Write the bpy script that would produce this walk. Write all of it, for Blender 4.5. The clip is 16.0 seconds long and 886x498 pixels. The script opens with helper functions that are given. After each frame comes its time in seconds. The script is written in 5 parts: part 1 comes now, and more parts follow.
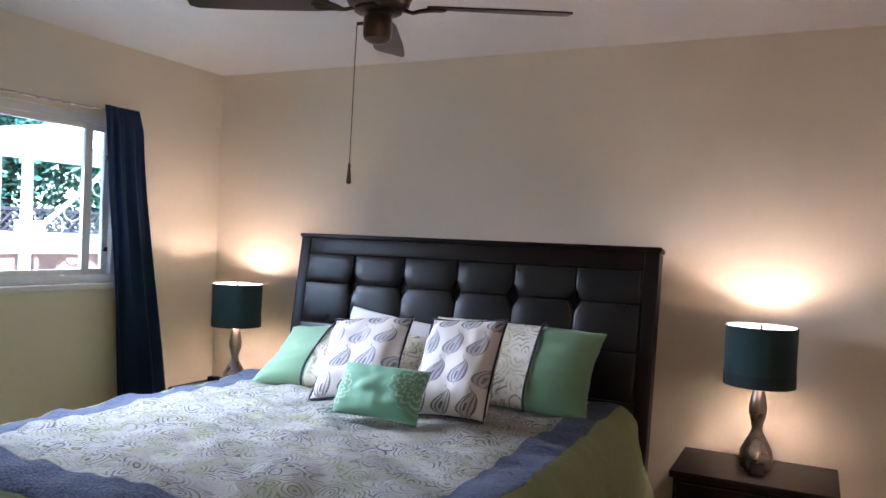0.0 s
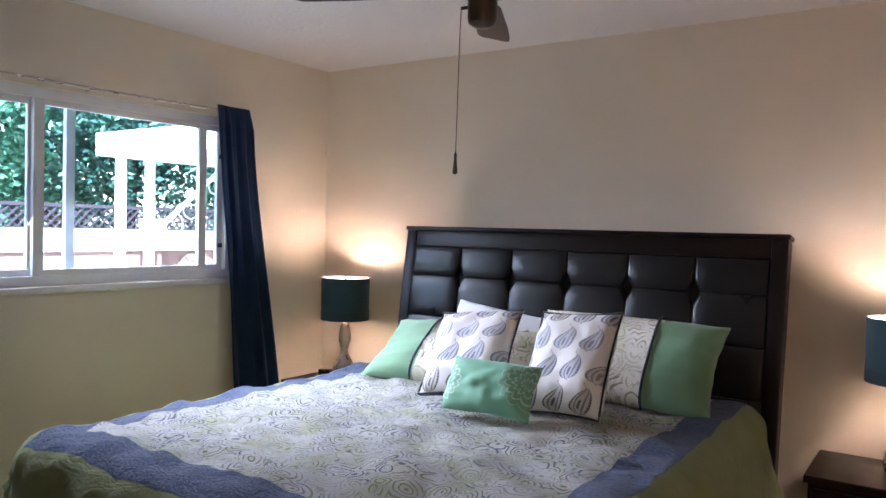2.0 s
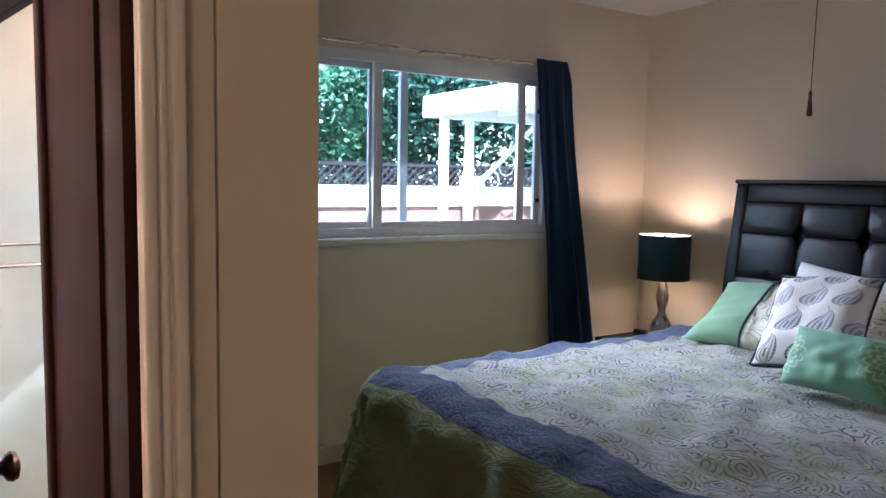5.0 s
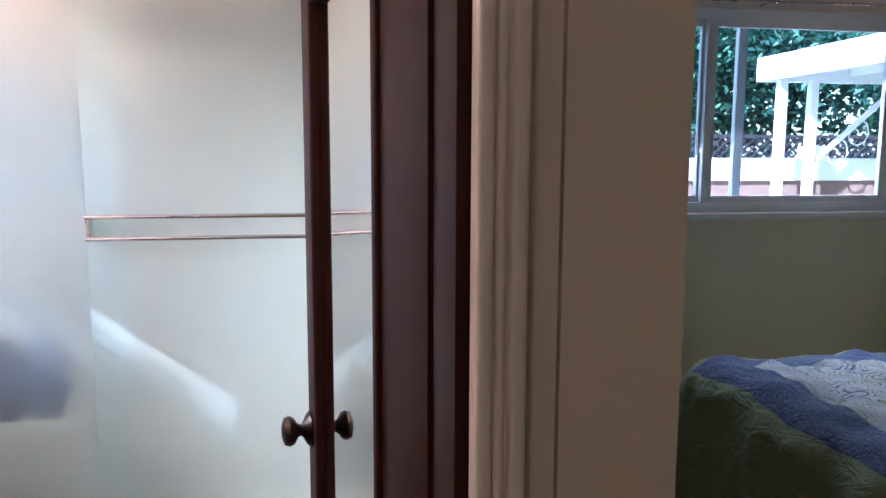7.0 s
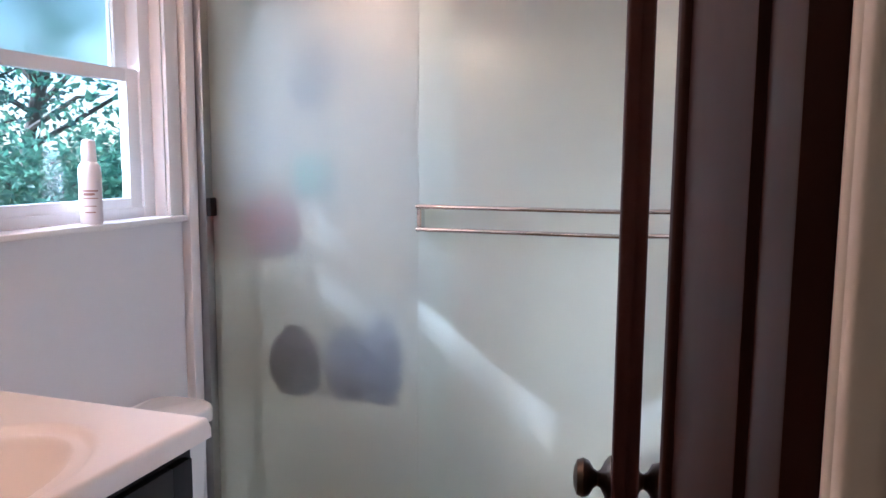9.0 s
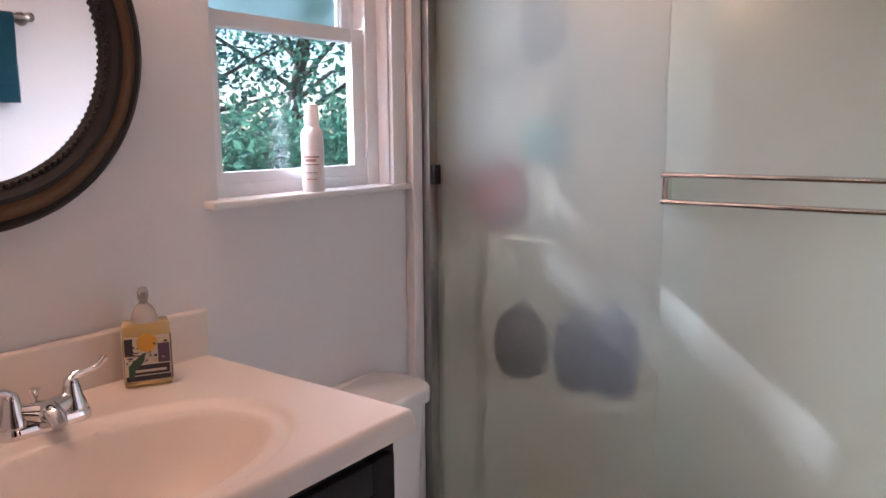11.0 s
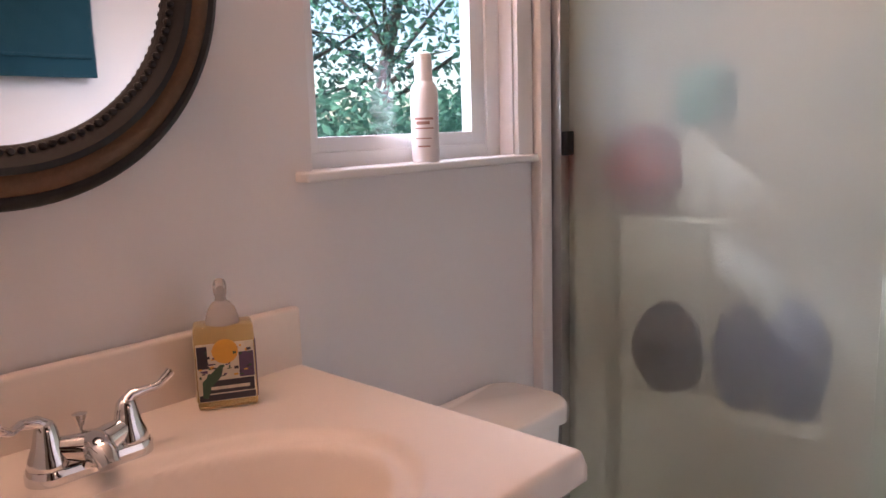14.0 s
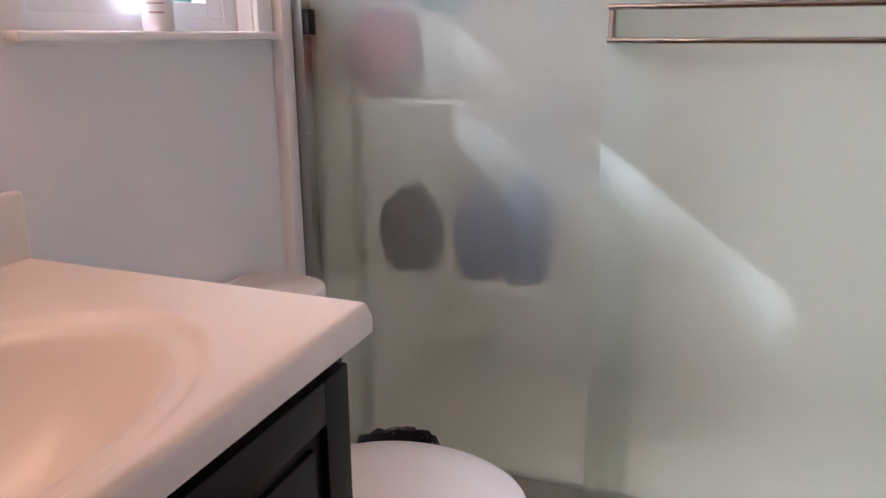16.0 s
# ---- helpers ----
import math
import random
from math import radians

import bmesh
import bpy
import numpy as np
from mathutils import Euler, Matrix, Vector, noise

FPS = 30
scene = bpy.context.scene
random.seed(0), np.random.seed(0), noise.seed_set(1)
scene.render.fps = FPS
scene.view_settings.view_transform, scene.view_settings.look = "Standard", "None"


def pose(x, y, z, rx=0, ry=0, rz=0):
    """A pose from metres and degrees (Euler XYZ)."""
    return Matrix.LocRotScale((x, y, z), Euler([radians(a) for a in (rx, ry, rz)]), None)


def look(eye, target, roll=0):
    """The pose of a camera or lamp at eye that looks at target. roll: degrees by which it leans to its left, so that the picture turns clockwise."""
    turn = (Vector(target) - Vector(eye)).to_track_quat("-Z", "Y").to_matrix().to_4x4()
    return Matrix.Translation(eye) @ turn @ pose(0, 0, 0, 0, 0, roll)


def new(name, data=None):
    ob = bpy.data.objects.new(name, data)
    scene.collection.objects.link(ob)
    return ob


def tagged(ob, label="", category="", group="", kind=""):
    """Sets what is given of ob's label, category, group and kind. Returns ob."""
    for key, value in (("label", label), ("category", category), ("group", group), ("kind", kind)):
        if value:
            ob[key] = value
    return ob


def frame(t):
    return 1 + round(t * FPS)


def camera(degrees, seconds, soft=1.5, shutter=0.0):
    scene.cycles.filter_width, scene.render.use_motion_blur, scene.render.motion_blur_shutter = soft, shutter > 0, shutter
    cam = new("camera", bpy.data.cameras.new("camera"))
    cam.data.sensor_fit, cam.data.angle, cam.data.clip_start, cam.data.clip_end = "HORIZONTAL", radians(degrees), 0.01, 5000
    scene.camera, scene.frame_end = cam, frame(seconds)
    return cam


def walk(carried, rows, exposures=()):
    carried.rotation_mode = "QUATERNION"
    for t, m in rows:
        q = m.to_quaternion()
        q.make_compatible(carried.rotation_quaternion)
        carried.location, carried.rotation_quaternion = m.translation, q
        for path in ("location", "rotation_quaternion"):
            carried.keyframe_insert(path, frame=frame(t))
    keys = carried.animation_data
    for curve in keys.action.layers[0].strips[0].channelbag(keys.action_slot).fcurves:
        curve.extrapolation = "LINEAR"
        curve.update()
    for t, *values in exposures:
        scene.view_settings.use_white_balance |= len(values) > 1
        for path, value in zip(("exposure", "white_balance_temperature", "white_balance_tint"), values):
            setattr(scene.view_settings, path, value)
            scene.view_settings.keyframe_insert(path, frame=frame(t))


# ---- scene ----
cam = camera(60.8, 16.0)
PATH = [
    (0, (3.605, -3.875, 1.46), (2.72, -2.082, 1.438), 2.4),
    (0.5, (3.593, -3.853, 1.457), (2.658, -2.085, 1.432), 2.1),
    (1, (3.577, -3.835, 1.46), (2.587, -2.098, 1.428), 1.9),
    (1.5, (3.56, -3.819, 1.457), (2.509, -2.118, 1.419), 1.7),
    (2, (3.544, -3.805, 1.456), (2.424, -2.15, 1.404), 1.4),
    (2.5, (3.519, -3.8, 1.457), (2.325, -2.197, 1.385), 1.1),
    (3, (3.494, -3.793, 1.453), (2.214, -2.259, 1.363), 1.0),
    (3.5, (3.469, -3.794, 1.451), (2.099, -2.341, 1.342), 0.9),
    (5.8, (3.385, -3.747, 1.434), (1.568, -2.941, 1.228), 0.5),
    (6, (3.368, -3.744, 1.433), (1.518, -3.015, 1.224), 0.3),
    (6.5, (3.32, -3.743, 1.431), (1.407, -3.209, 1.196), 0.4),
    (7, (3.279, -3.746, 1.421), (1.323, -3.414, 1.166), 0.2),
    (7.5, (3.236, -3.746, 1.407), (1.257, -3.626, 1.138), -0.5),
    (8, (3.19, -3.741, 1.397), (1.208, -3.843, 1.145), -0.5),
    (8.5, (3.109, -3.715, 1.397), (1.155, -4.062, 1.149), -0.0),
    (9, (2.99, -3.678, 1.368), (1.1, -4.291, 1.131), 0.4),
    (9.5, (2.945, -3.66, 1.368), (1.138, -4.473, 1.105), 0.6),
    (12, (2.627, -3.869, 1.322), (1.184, -5.223, 1.035), -1.7),
    (12.5, (2.574, -3.913, 1.311), (1.222, -5.363, 1.047), -2.2),
    (13, (2.552, -3.965, 1.296), (1.23, -5.443, 1.036), -2.3),
    (13.5, (2.551, -4.019, 1.277), (1.188, -5.456, 1.002), -2.5),
    (14, (2.561, -4.061, 1.272), (1.103, -5.392, 0.948), -1.7),
    (14.5, (2.567, -4.091, 1.259), (0.994, -5.265, 0.875), -1.1),
    (15, (2.566, -4.106, 1.229), (0.905, -5.132, 0.795), -0.8),
    (15.5, (2.575, -4.12, 1.206), (0.839, -4.98, 0.708), -0.6),
    (16, (2.595, -4.124, 1.194), (0.798, -4.812, 0.649), -0.2),
]
EXPOSURES = [(0, 3.65, 5600, 15), (3.5, 3.55, 5800, 18), (5.2, 2.85, 5550, 15), (6.5, 2.58, 5050, 15), (7.5, 2.32, 5100, 15), (9.5, 1.92, 5350, 17), (12.0, 1.5, 6200, 22), (14.5, 1.56, 6350, 24), (16, 1.76, 5850, 19)]
walk(cam, [(t, look(eye, target, roll)) for t, eye, target, roll in PATH], EXPOSURES)
SKY, SUN, BULB, BATH_LAMP = 0.11, 5.0, 52.0, 15.0
DAY_1, DAY_2 = 2.7, 2.7   # watts of sky light that enter by the two windows
# emission of the unseen dome added as fill east of the bathroom door
HALL_FILL = 5.6

# ---- light ----
SUN_WAY = Vector((-0.54, 1.0, -0.72)).normalized()
world = bpy.data.worlds.new("sky")
scene.world = world
world.use_nodes = True
wn = world.node_tree
sky = wn.nodes.new("ShaderNodeTexSky")
sky.sky_type = "NISHITA"
sky.sun_disc = False
sky.sun_elevation = math.asin(-SUN_WAY.z)
sky.sun_rotation = math.atan2(-SUN_WAY.x, -SUN_WAY.y)
wn.links.new(sky.outputs[0], wn.nodes["Background"].inputs[0])
wn.nodes["Background"].inputs[1].default_value = SKY
sun_data = bpy.data.lights.new("sun", "SUN")
sun_data.energy, sun_data.angle, sun_data.color = SUN, radians(0.9), (0.90, 0.96, 1.0)
sun = new("sun", sun_data)
sun.matrix_world = look((3, -12, 9), Vector((3, -12, 9)) + SUN_WAY)


def sky_in_opening(name, m, w, h, watts, spread):
    """Stands in for the sky's light through a window opening."""
    d = bpy.data.lights.new(name, "AREA")
    d.shape, d.size, d.size_y, d.energy, d.color = "RECTANGLE", w, h, watts, (0.90, 0.92, 1.0)
    d.spread = radians(spread)
    new(name, d).matrix_world = m


sky_in_opening("bedroom_window_daylight", look((0.03, -1.70, 1.62), (1.3, -1.42, 0.75)), 1.40, 0.75, DAY_1, 80)
sky_in_opening("bathroom_window_daylight", look((1.49, -5.085, 1.58), (1.25, -4.2, 1.05)), 0.48, 0.72, DAY_2, 84)


# ---- materials ----
class Nodes:
    """Short hand for building a node material."""

    def __init__(self, name):
        self.mat = bpy.data.materials.new(name)
        self.mat.use_nodes = True
        self.tree = self.mat.node_tree
        self.bsdf = self.tree.nodes["Principled BSDF"]
        self.out = self.tree.nodes["Material Output"]

    def add(self, kind, **values):
        n = self.tree.nodes.new(kind)
        for key, v in values.items():
            n.inputs[key].default_value = v
        return n

    def link(self, a, b):
        self.tree.links.new(a, b)

    def put(self, socket, v):
        if isinstance(v, bpy.types.NodeSocket):
            self.link(v, socket)
        else:
            socket.default_value = v

    def m(self, op, a, b=0.0, c=0.0):
        n = self.tree.nodes.new("ShaderNodeMath")
        n.operation = op
        self.put(n.inputs[0], a), self.put(n.inputs[1], b), self.put(n.inputs[2], c)
        return n.outputs[0]

    def mix(self, f, a, b):
        n = self.tree.nodes.new("ShaderNodeMix")
        n.data_type = "RGBA"
        self.put(n.inputs[0], f)
        self.put(n.inputs[6], (*a, 1) if isinstance(a, tuple) else a)
        self.put(n.inputs[7], (*b, 1) if isinstance(b, tuple) else b)
        return n.outputs[2]

    def coords(self, kind="Object"):
        return self.add("ShaderNodeTexCoord").outputs[kind]

    def noise(self, scale, detail=4.0, rough=0.55, at=None, distort=0.0):
        n = self.add("ShaderNodeTexNoise", Scale=scale, Detail=detail, Roughness=rough, Distortion=distort)
        self.link(at if at is not None else self.coords(), n.inputs["Vector"])
        return n.outputs["Fac"]

    def stretch(self, x, y, z, at=None):
        n = self.add("ShaderNodeMapping", Scale=(x, y, z))
        self.link(at if at is not None else self.coords(), n.inputs["Vector"])
        return n.outputs[0]

    def step(self, v, low, high):
        n = self.tree.nodes.new("ShaderNodeMapRange")
        self.put(n.inputs[0], v)
        n.inputs[1].default_value, n.inputs[2].default_value = low, high
        return n.outputs[0]

    def bump(self, height, strength=0.2, distance=0.01):
        n = self.add("ShaderNodeBump", Strength=strength, Distance=distance)
        self.link(height, n.inputs["Height"])
        self.link(n.outputs[0], self.bsdf.inputs["Normal"])

    def done(self, color=None, rough=None, metal=0.0, **more):
        if color is not None:
            self.put(self.bsdf.inputs["Base Color"], (*color, 1) if isinstance(color, tuple) else color)
        if rough is not None:
            self.put(self.bsdf.inputs["Roughness"], rough)
        self.bsdf.inputs["Metallic"].default_value = metal
        for key, v in more.items():
            self.put(self.bsdf.inputs[key], v)
        return self.mat


def simple(name, color, rough=0.5, metal=0.0, vary=0.12, scale=9.0, bump=0.08, fine=90.0, **more):
    """A painted, moulded or metal surface with soft stains and a fine grain."""
    n = Nodes(name)
    dark = tuple(c * (1 - vary) for c in color)
    big, small = n.noise(scale, 3), n.noise(fine, 3)
    tone = n.mix(n.m("MULTIPLY_ADD", small, 0.4, n.m("MULTIPLY", big, 0.6)), dark, color)
    if bump:
        n.bump(small, bump, 0.003)
    return n.done(tone, n.m("MULTIPLY_ADD", big, 0.12, rough - 0.06), metal, **more)


def painted_wall(name, color, fine=55.0):
    n = Nodes(name)
    orange_peel = n.noise(fine, 2, 0.5)
    broad = n.noise(1.3, 4)
    tone = n.mix(broad, tuple(c * 0.94 for c in color), color)
    n.bump(n.m("MULTIPLY_ADD", n.noise(9, 2), 0.6, orange_peel), 0.16, 0.004)
    return n.done(tone, n.m("MULTIPLY_ADD", broad, 0.1, 0.6))


def ceiling_paint(name):
    n = Nodes(name)
    v = n.add("ShaderNodeTexVoronoi", Scale=34.0)
    n.link(n.coords(), v.inputs["Vector"])
    blobs = n.m("MULTIPLY", n.step(v.outputs["Distance"], 0.6, 0.1), n.step(n.noise(14, 3), 0.42, 0.62))
    n.bump(n.m("MULTIPLY_ADD", n.noise(120, 2), 0.35, blobs), 0.5, 0.006)
    return n.done(n.mix(n.noise(2, 3), (0.70, 0.68, 0.66), (0.78, 0.76, 0.73)), 0.85)


def wood(name, dark, light, rough=0.3, along="x", coat=0.0, spec=0.35):
    n = Nodes(name)
    s = {"x": (1.2, 16, 16), "y": (16, 1.2, 16), "z": (16, 16, 1.2)}[along]
    grain = n.noise(3.0, 6, 0.65, n.stretch(*s), 1.2)
    streak = n.noise(14.0, 3, 0.6, n.stretch(*s))
    tone = n.mix(n.m("MULTIPLY_ADD", streak, 0.35, n.m("MULTIPLY", grain, 0.7)), dark, light)
    n.bump(streak, 0.02, 0.001)
    n.bsdf.inputs["Coat Weight"].default_value = coat
    n.bsdf.inputs["Specular IOR Level"].default_value = spec
    n.bsdf.inputs["Coat Roughness"].default_value = 0.15
    return n.done(tone, n.m("MULTIPLY_ADD", n.noise(5, 3), 0.18, rough - 0.08))


def fabric(name, color, vary=0.2, weave=420.0, rough=0.9, sheen=0.25):
    n = Nodes(name)
    w = n.noise(weave, 2)
    broad = n.noise(6, 4)
    tone = n.mix(n.m("MULTIPLY_ADD", w, 0.5, n.m("MULTIPLY", broad, 0.5)), tuple(c * (1 - vary) for c in color), color)
    n.bump(n.m("MULTIPLY_ADD", broad, 1.5, w), 0.22, 0.003)
    return n.done(tone, rough, **{"Sheen Weight": sheen})


def uv_parts(n):
    sep = n.add("ShaderNodeSeparateXYZ")
    n.link(n.coords("UV"), sep.inputs[0])
    return sep.outputs[0], sep.outputs[1]


def scrollwork(n, at, scale, olive=(0.20, 0.23, 0.06), slate=(0.07, 0.09, 0.15), ground=(0.71, 0.71, 0.69)):
    """Curling leaf and paisley line drawing on a pale ground."""
    wob = n.add("ShaderNodeTexNoise", Scale=scale * 0.55, Detail=2.0)
    n.link(at, wob.inputs["Vector"])
    bent = n.add("ShaderNodeVectorMath")
    bent.operation = "MULTIPLY_ADD"
    n.link(wob.outputs["Color"], bent.inputs[0])
    bent.inputs[1].default_value = (1.1 / scale,) * 3
    n.link(at, bent.inputs[2])
    v = n.add("ShaderNodeTexVoronoi", Scale=scale)
    n.link(bent.outputs[0], v.inputs["Vector"])
    d = v.outputs["Distance"]
    cell = n.add("ShaderNodeSeparateColor")
    n.link(v.outputs["Color"], cell.inputs[0])
    rings = n.m("SINE", n.m("MULTIPLY", d, 34.0))
    line = n.m("MULTIPLY", n.step(rings, 0.3, 0.8), n.step(n.noise(scale * 1.3, 3, 0.6, at), 0.38, 0.50))
    v2 = n.add("ShaderNodeTexVoronoi", Scale=scale * 2.7)
    n.link(bent.outputs[0], v2.inputs["Vector"])
    twig = n.m("MULTIPLY", n.step(n.m("SINE", n.m("MULTIPLY", v2.outputs["Distance"], 20.0)), 0.6, 0.9),
               n.step(n.noise(scale * 1.1, 2, 0.5, at), 0.5, 0.62))
    ink = n.mix(n.step(cell.outputs[0], 0.45, 0.55), olive, slate)
    wash = n.mix(n.m("MULTIPLY", n.step(n.noise(scale * 0.5, 3, 0.6, at), 0.48, 0.66), 0.55), ground, (0.45, 0.50, 0.22))
    wash = n.mix(n.m("MULTIPLY", n.step(n.noise(scale * 0.43, 3, 0.6, n.stretch(1.3, 1, 1, at)), 0.56, 0.7), 0.4), wash, (0.50, 0.55, 0.62))
    eye = n.step(d, 0.09, 0.05)
    full = n.m("MAXIMUM", n.m("MULTIPLY", line, 0.95), n.m("MULTIPLY", twig, 0.75))
    full = n.m("MAXIMUM", full, n.m("MULTIPLY", eye, n.step(cell.outputs[1], 0.5, 0.52)))
    full = n.m("MULTIPLY", full, n.m("MULTIPLY_ADD", n.step(n.noise(scale * 0.3, 3, 0.6, n.stretch(1, 1.4, 1, at)), 0.38, 0.54), 0.7, 0.3))
    return n.mix(full, wash, ink)


def comforter_cloth():
    """Printed centre, slate-blue band and apple-green outer border; the uv is the flat cloth in metres."""
    n = Nodes("comforter_cloth")
    u, v = uv_parts(n)
    edge = n.m("MAXIMUM", n.m("SUBTRACT", n.m("ABSOLUTE", u), 0.79), n.m("SUBTRACT", v, 2.36))
    uv = n.coords("UV")
    middle = scrollwork(n, uv, 13.0)
    fleck = n.noise(70, 3, 0.7, n.stretch(1, 2.2, 1, uv))
    blue = n.mix(n.step(fleck, 0.38, 0.66), (0.045, 0.07, 0.16), (0.17, 0.23, 0.40))
    green = n.mix(n.noise(5, 3), (0.37, 0.43, 0.19), (0.46, 0.53, 0.26))
    tone = n.mix(n.step(edge, -0.002, 0.002), middle, blue)
    tone = n.mix(n.step(edge, 0.143, 0.147), tone, green)
    crease = n.noise(11, 4, 0.6, n.stretch(1, 1.7, 1, uv), 1.2)
    n.bump(n.m("MULTIPLY_ADD", n.noise(260, 2), 0.12, crease), 0.75, 0.025)
    return n.done(tone, 0.82, **{"Sheen Weight": 0.2})


def paisley_cloth():
    """Staggered rows of drop-shaped paisley motifs in slate blue on white; uv 0..1 across the cushion."""
    n = Nodes("paisley_cloth")
    u, v = uv_parts(n)
    row = n.m("FLOOR", n.m("MULTIPLY", v, 3.6))
    p = n.m("ADD", n.m("MULTIPLY", u, 3.2), n.m("MULTIPLY", n.m("MODULO", row, 2.0), 0.5))
    col = n.m("FLOOR", p)
    p = n.m("SUBTRACT", n.m("FRACT", p), 0.5)
    q = n.m("SUBTRACT", n.m("FRACT", n.m("MULTIPLY", v, 3.6)), 0.05)
    t = n.m("MINIMUM", n.m("MAXIMUM", n.m("DIVIDE", q, 0.86), 0.001), 0.999)
    hook = n.m("SUBTRACT", n.m("MULTIPLY", n.m("POWER", t, 2.2), 0.62), n.m("MULTIPLY", n.m("POWER", t, 7.0), 0.45))
    width = n.m("MULTIPLY", n.m("MULTIPLY", n.m("SQRT", t), n.m("POWER", n.m("SUBTRACT", 1.0, t), 1.3)), 1.12)
    f = n.m("DIVIDE", n.m("ABSOLUTE", n.m("SUBTRACT", p, hook)), n.m("MAXIMUM", width, 0.02))
    inside = n.step(f, 1.0, 0.9)
    outline = n.m("MULTIPLY", inside, n.step(f, 0.66, 0.76))
    ring = n.m("MULTIPLY", n.step(f, 0.52, 0.46), n.step(f, 0.26, 0.32))
    eye = n.m("MULTIPLY", n.step(f, 0.16, 0.10), n.m("MULTIPLY", n.step(t, 0.10, 0.16), n.step(t, 0.50, 0.42)))
    scal = n.step(n.m("SINE", n.m("MULTIPLY", t, 60.0)), -0.2, 0.3)
    pick = n.m("FRACT", n.m("MULTIPLY", n.m("ADD", n.m("MULTIPLY", col, 3.0), row), 0.37))
    ink = n.mix(n.step(pick, 0.3, 0.34), (0.05, 0.045, 0.04), (0.08, 0.10, 0.20))
    ink = n.mix(n.step(pick, 0.68, 0.7), ink, (0.17, 0.19, 0.28))
    amount = n.m("MAXIMUM", n.m("MULTIPLY", outline, n.m("MULTIPLY_ADD", scal, 0.25, 0.75)), n.m("MULTIPLY", ring, 0.8))
    amount = n.m("MAXIMUM", n.m("MAXIMUM", amount, n.m("MULTIPLY", eye, 0.9)), n.m("MULTIPLY", inside, 0.34))
    tone = n.mix(amount, (0.72, 0.70, 0.67), ink)
    n.bump(n.m("MULTIPLY_ADD", n.noise(10, 3), 1.0, n.noise(300, 2)), 0.25, 0.006)
    return n.done(tone, 0.85, **{"Sheen Weight": 0.15})


def sham_print():
    n = Nodes("sham_print")
    tone = scrollwork(n, n.stretch(0.84, 0.45, 1, n.coords("UV")), 11.0, (0.30, 0.31, 0.15), (0.24, 0.23, 0.16), (0.72, 0.69, 0.62))
    n.bump(n.m("MULTIPLY_ADD", n.noise(10, 3), 1.0, n.noise(300, 2)), 0.25, 0.006)
    return n.done(tone, 0.85)


def embroidered_green():
    """Mint cloth with pale looped scallops at two corners."""
    n = Nodes("embroidered_green")
    u, v = uv_parts(n)

    def scallop(cu, cv, far):
        du, dv = n.m("MULTIPLY", n.m("SUBTRACT", u, cu), 1.55), n.m("SUBTRACT", v, cv)
        r = n.m("SQRT", n.m("ADD", n.m("MULTIPLY", du, du), n.m("MULTIPLY", dv, dv)))
        a = n.m("ARCTAN2", dv, du)
        petal = n.m("MULTIPLY", n.m("ABSOLUTE", n.m("SINE", n.m("MULTIPLY", a, 7.0))), 0.07)
        rr = n.m("SUBTRACT", r, petal)
        lines = n.step(n.m("SINE", n.m("MULTIPLY", rr, 52.0)), 0.35, 0.7)
        return n.m("MULTIPLY", lines, n.m("MULTIPLY", n.step(rr, far, far - 0.03), n.step(n.noise(160, 2), 0.3, 0.5)))

    lace = n.m("MAXIMUM", scallop(0.97, 0.62, 0.4), scallop(0.02, 0.45, 0.3))
    green = n.mix(n.noise(6, 3), (0.13, 0.32, 0.20), (0.17, 0.40, 0.26))
    n.bump(n.m("ADD", n.m("MULTIPLY", lace, 0.6), n.m("MULTIPLY", n.noise(9, 3), 0.4)), 0.2, 0.006)
    return n.done(n.mix(n.m("MULTIPLY", lace, 0.75), green, (0.55, 0.66, 0.50)), 0.75, **{"Sheen Weight": 0.2})


def leather(name):
    n = Nodes(name)
    v = n.add("ShaderNodeTexVoronoi", Scale=220.0)
    n.link(n.coords(), v.inputs["Vector"])
    n.bump(n.m("MULTIPLY_ADD", n.noise(10, 3), 2.0, v.outputs["Distance"]), 0.18, 0.003)
    return n.done(n.mix(n.noise(7, 3), (0.005, 0.005, 0.006), (0.011, 0.010, 0.010)), n.m("MULTIPLY_ADD", n.noise(6, 3), 0.12, 0.24), **{"Specular IOR Level": 0.36})


def clear_glass(name, tint=(0.84, 0.94, 1.0)):
    n = Nodes(name)
    n.bsdf.inputs["IOR"].default_value = 1.45
    n.bsdf.inputs["Transmission Weight"].default_value = 1.0
    return n.done(tint, 0.0)


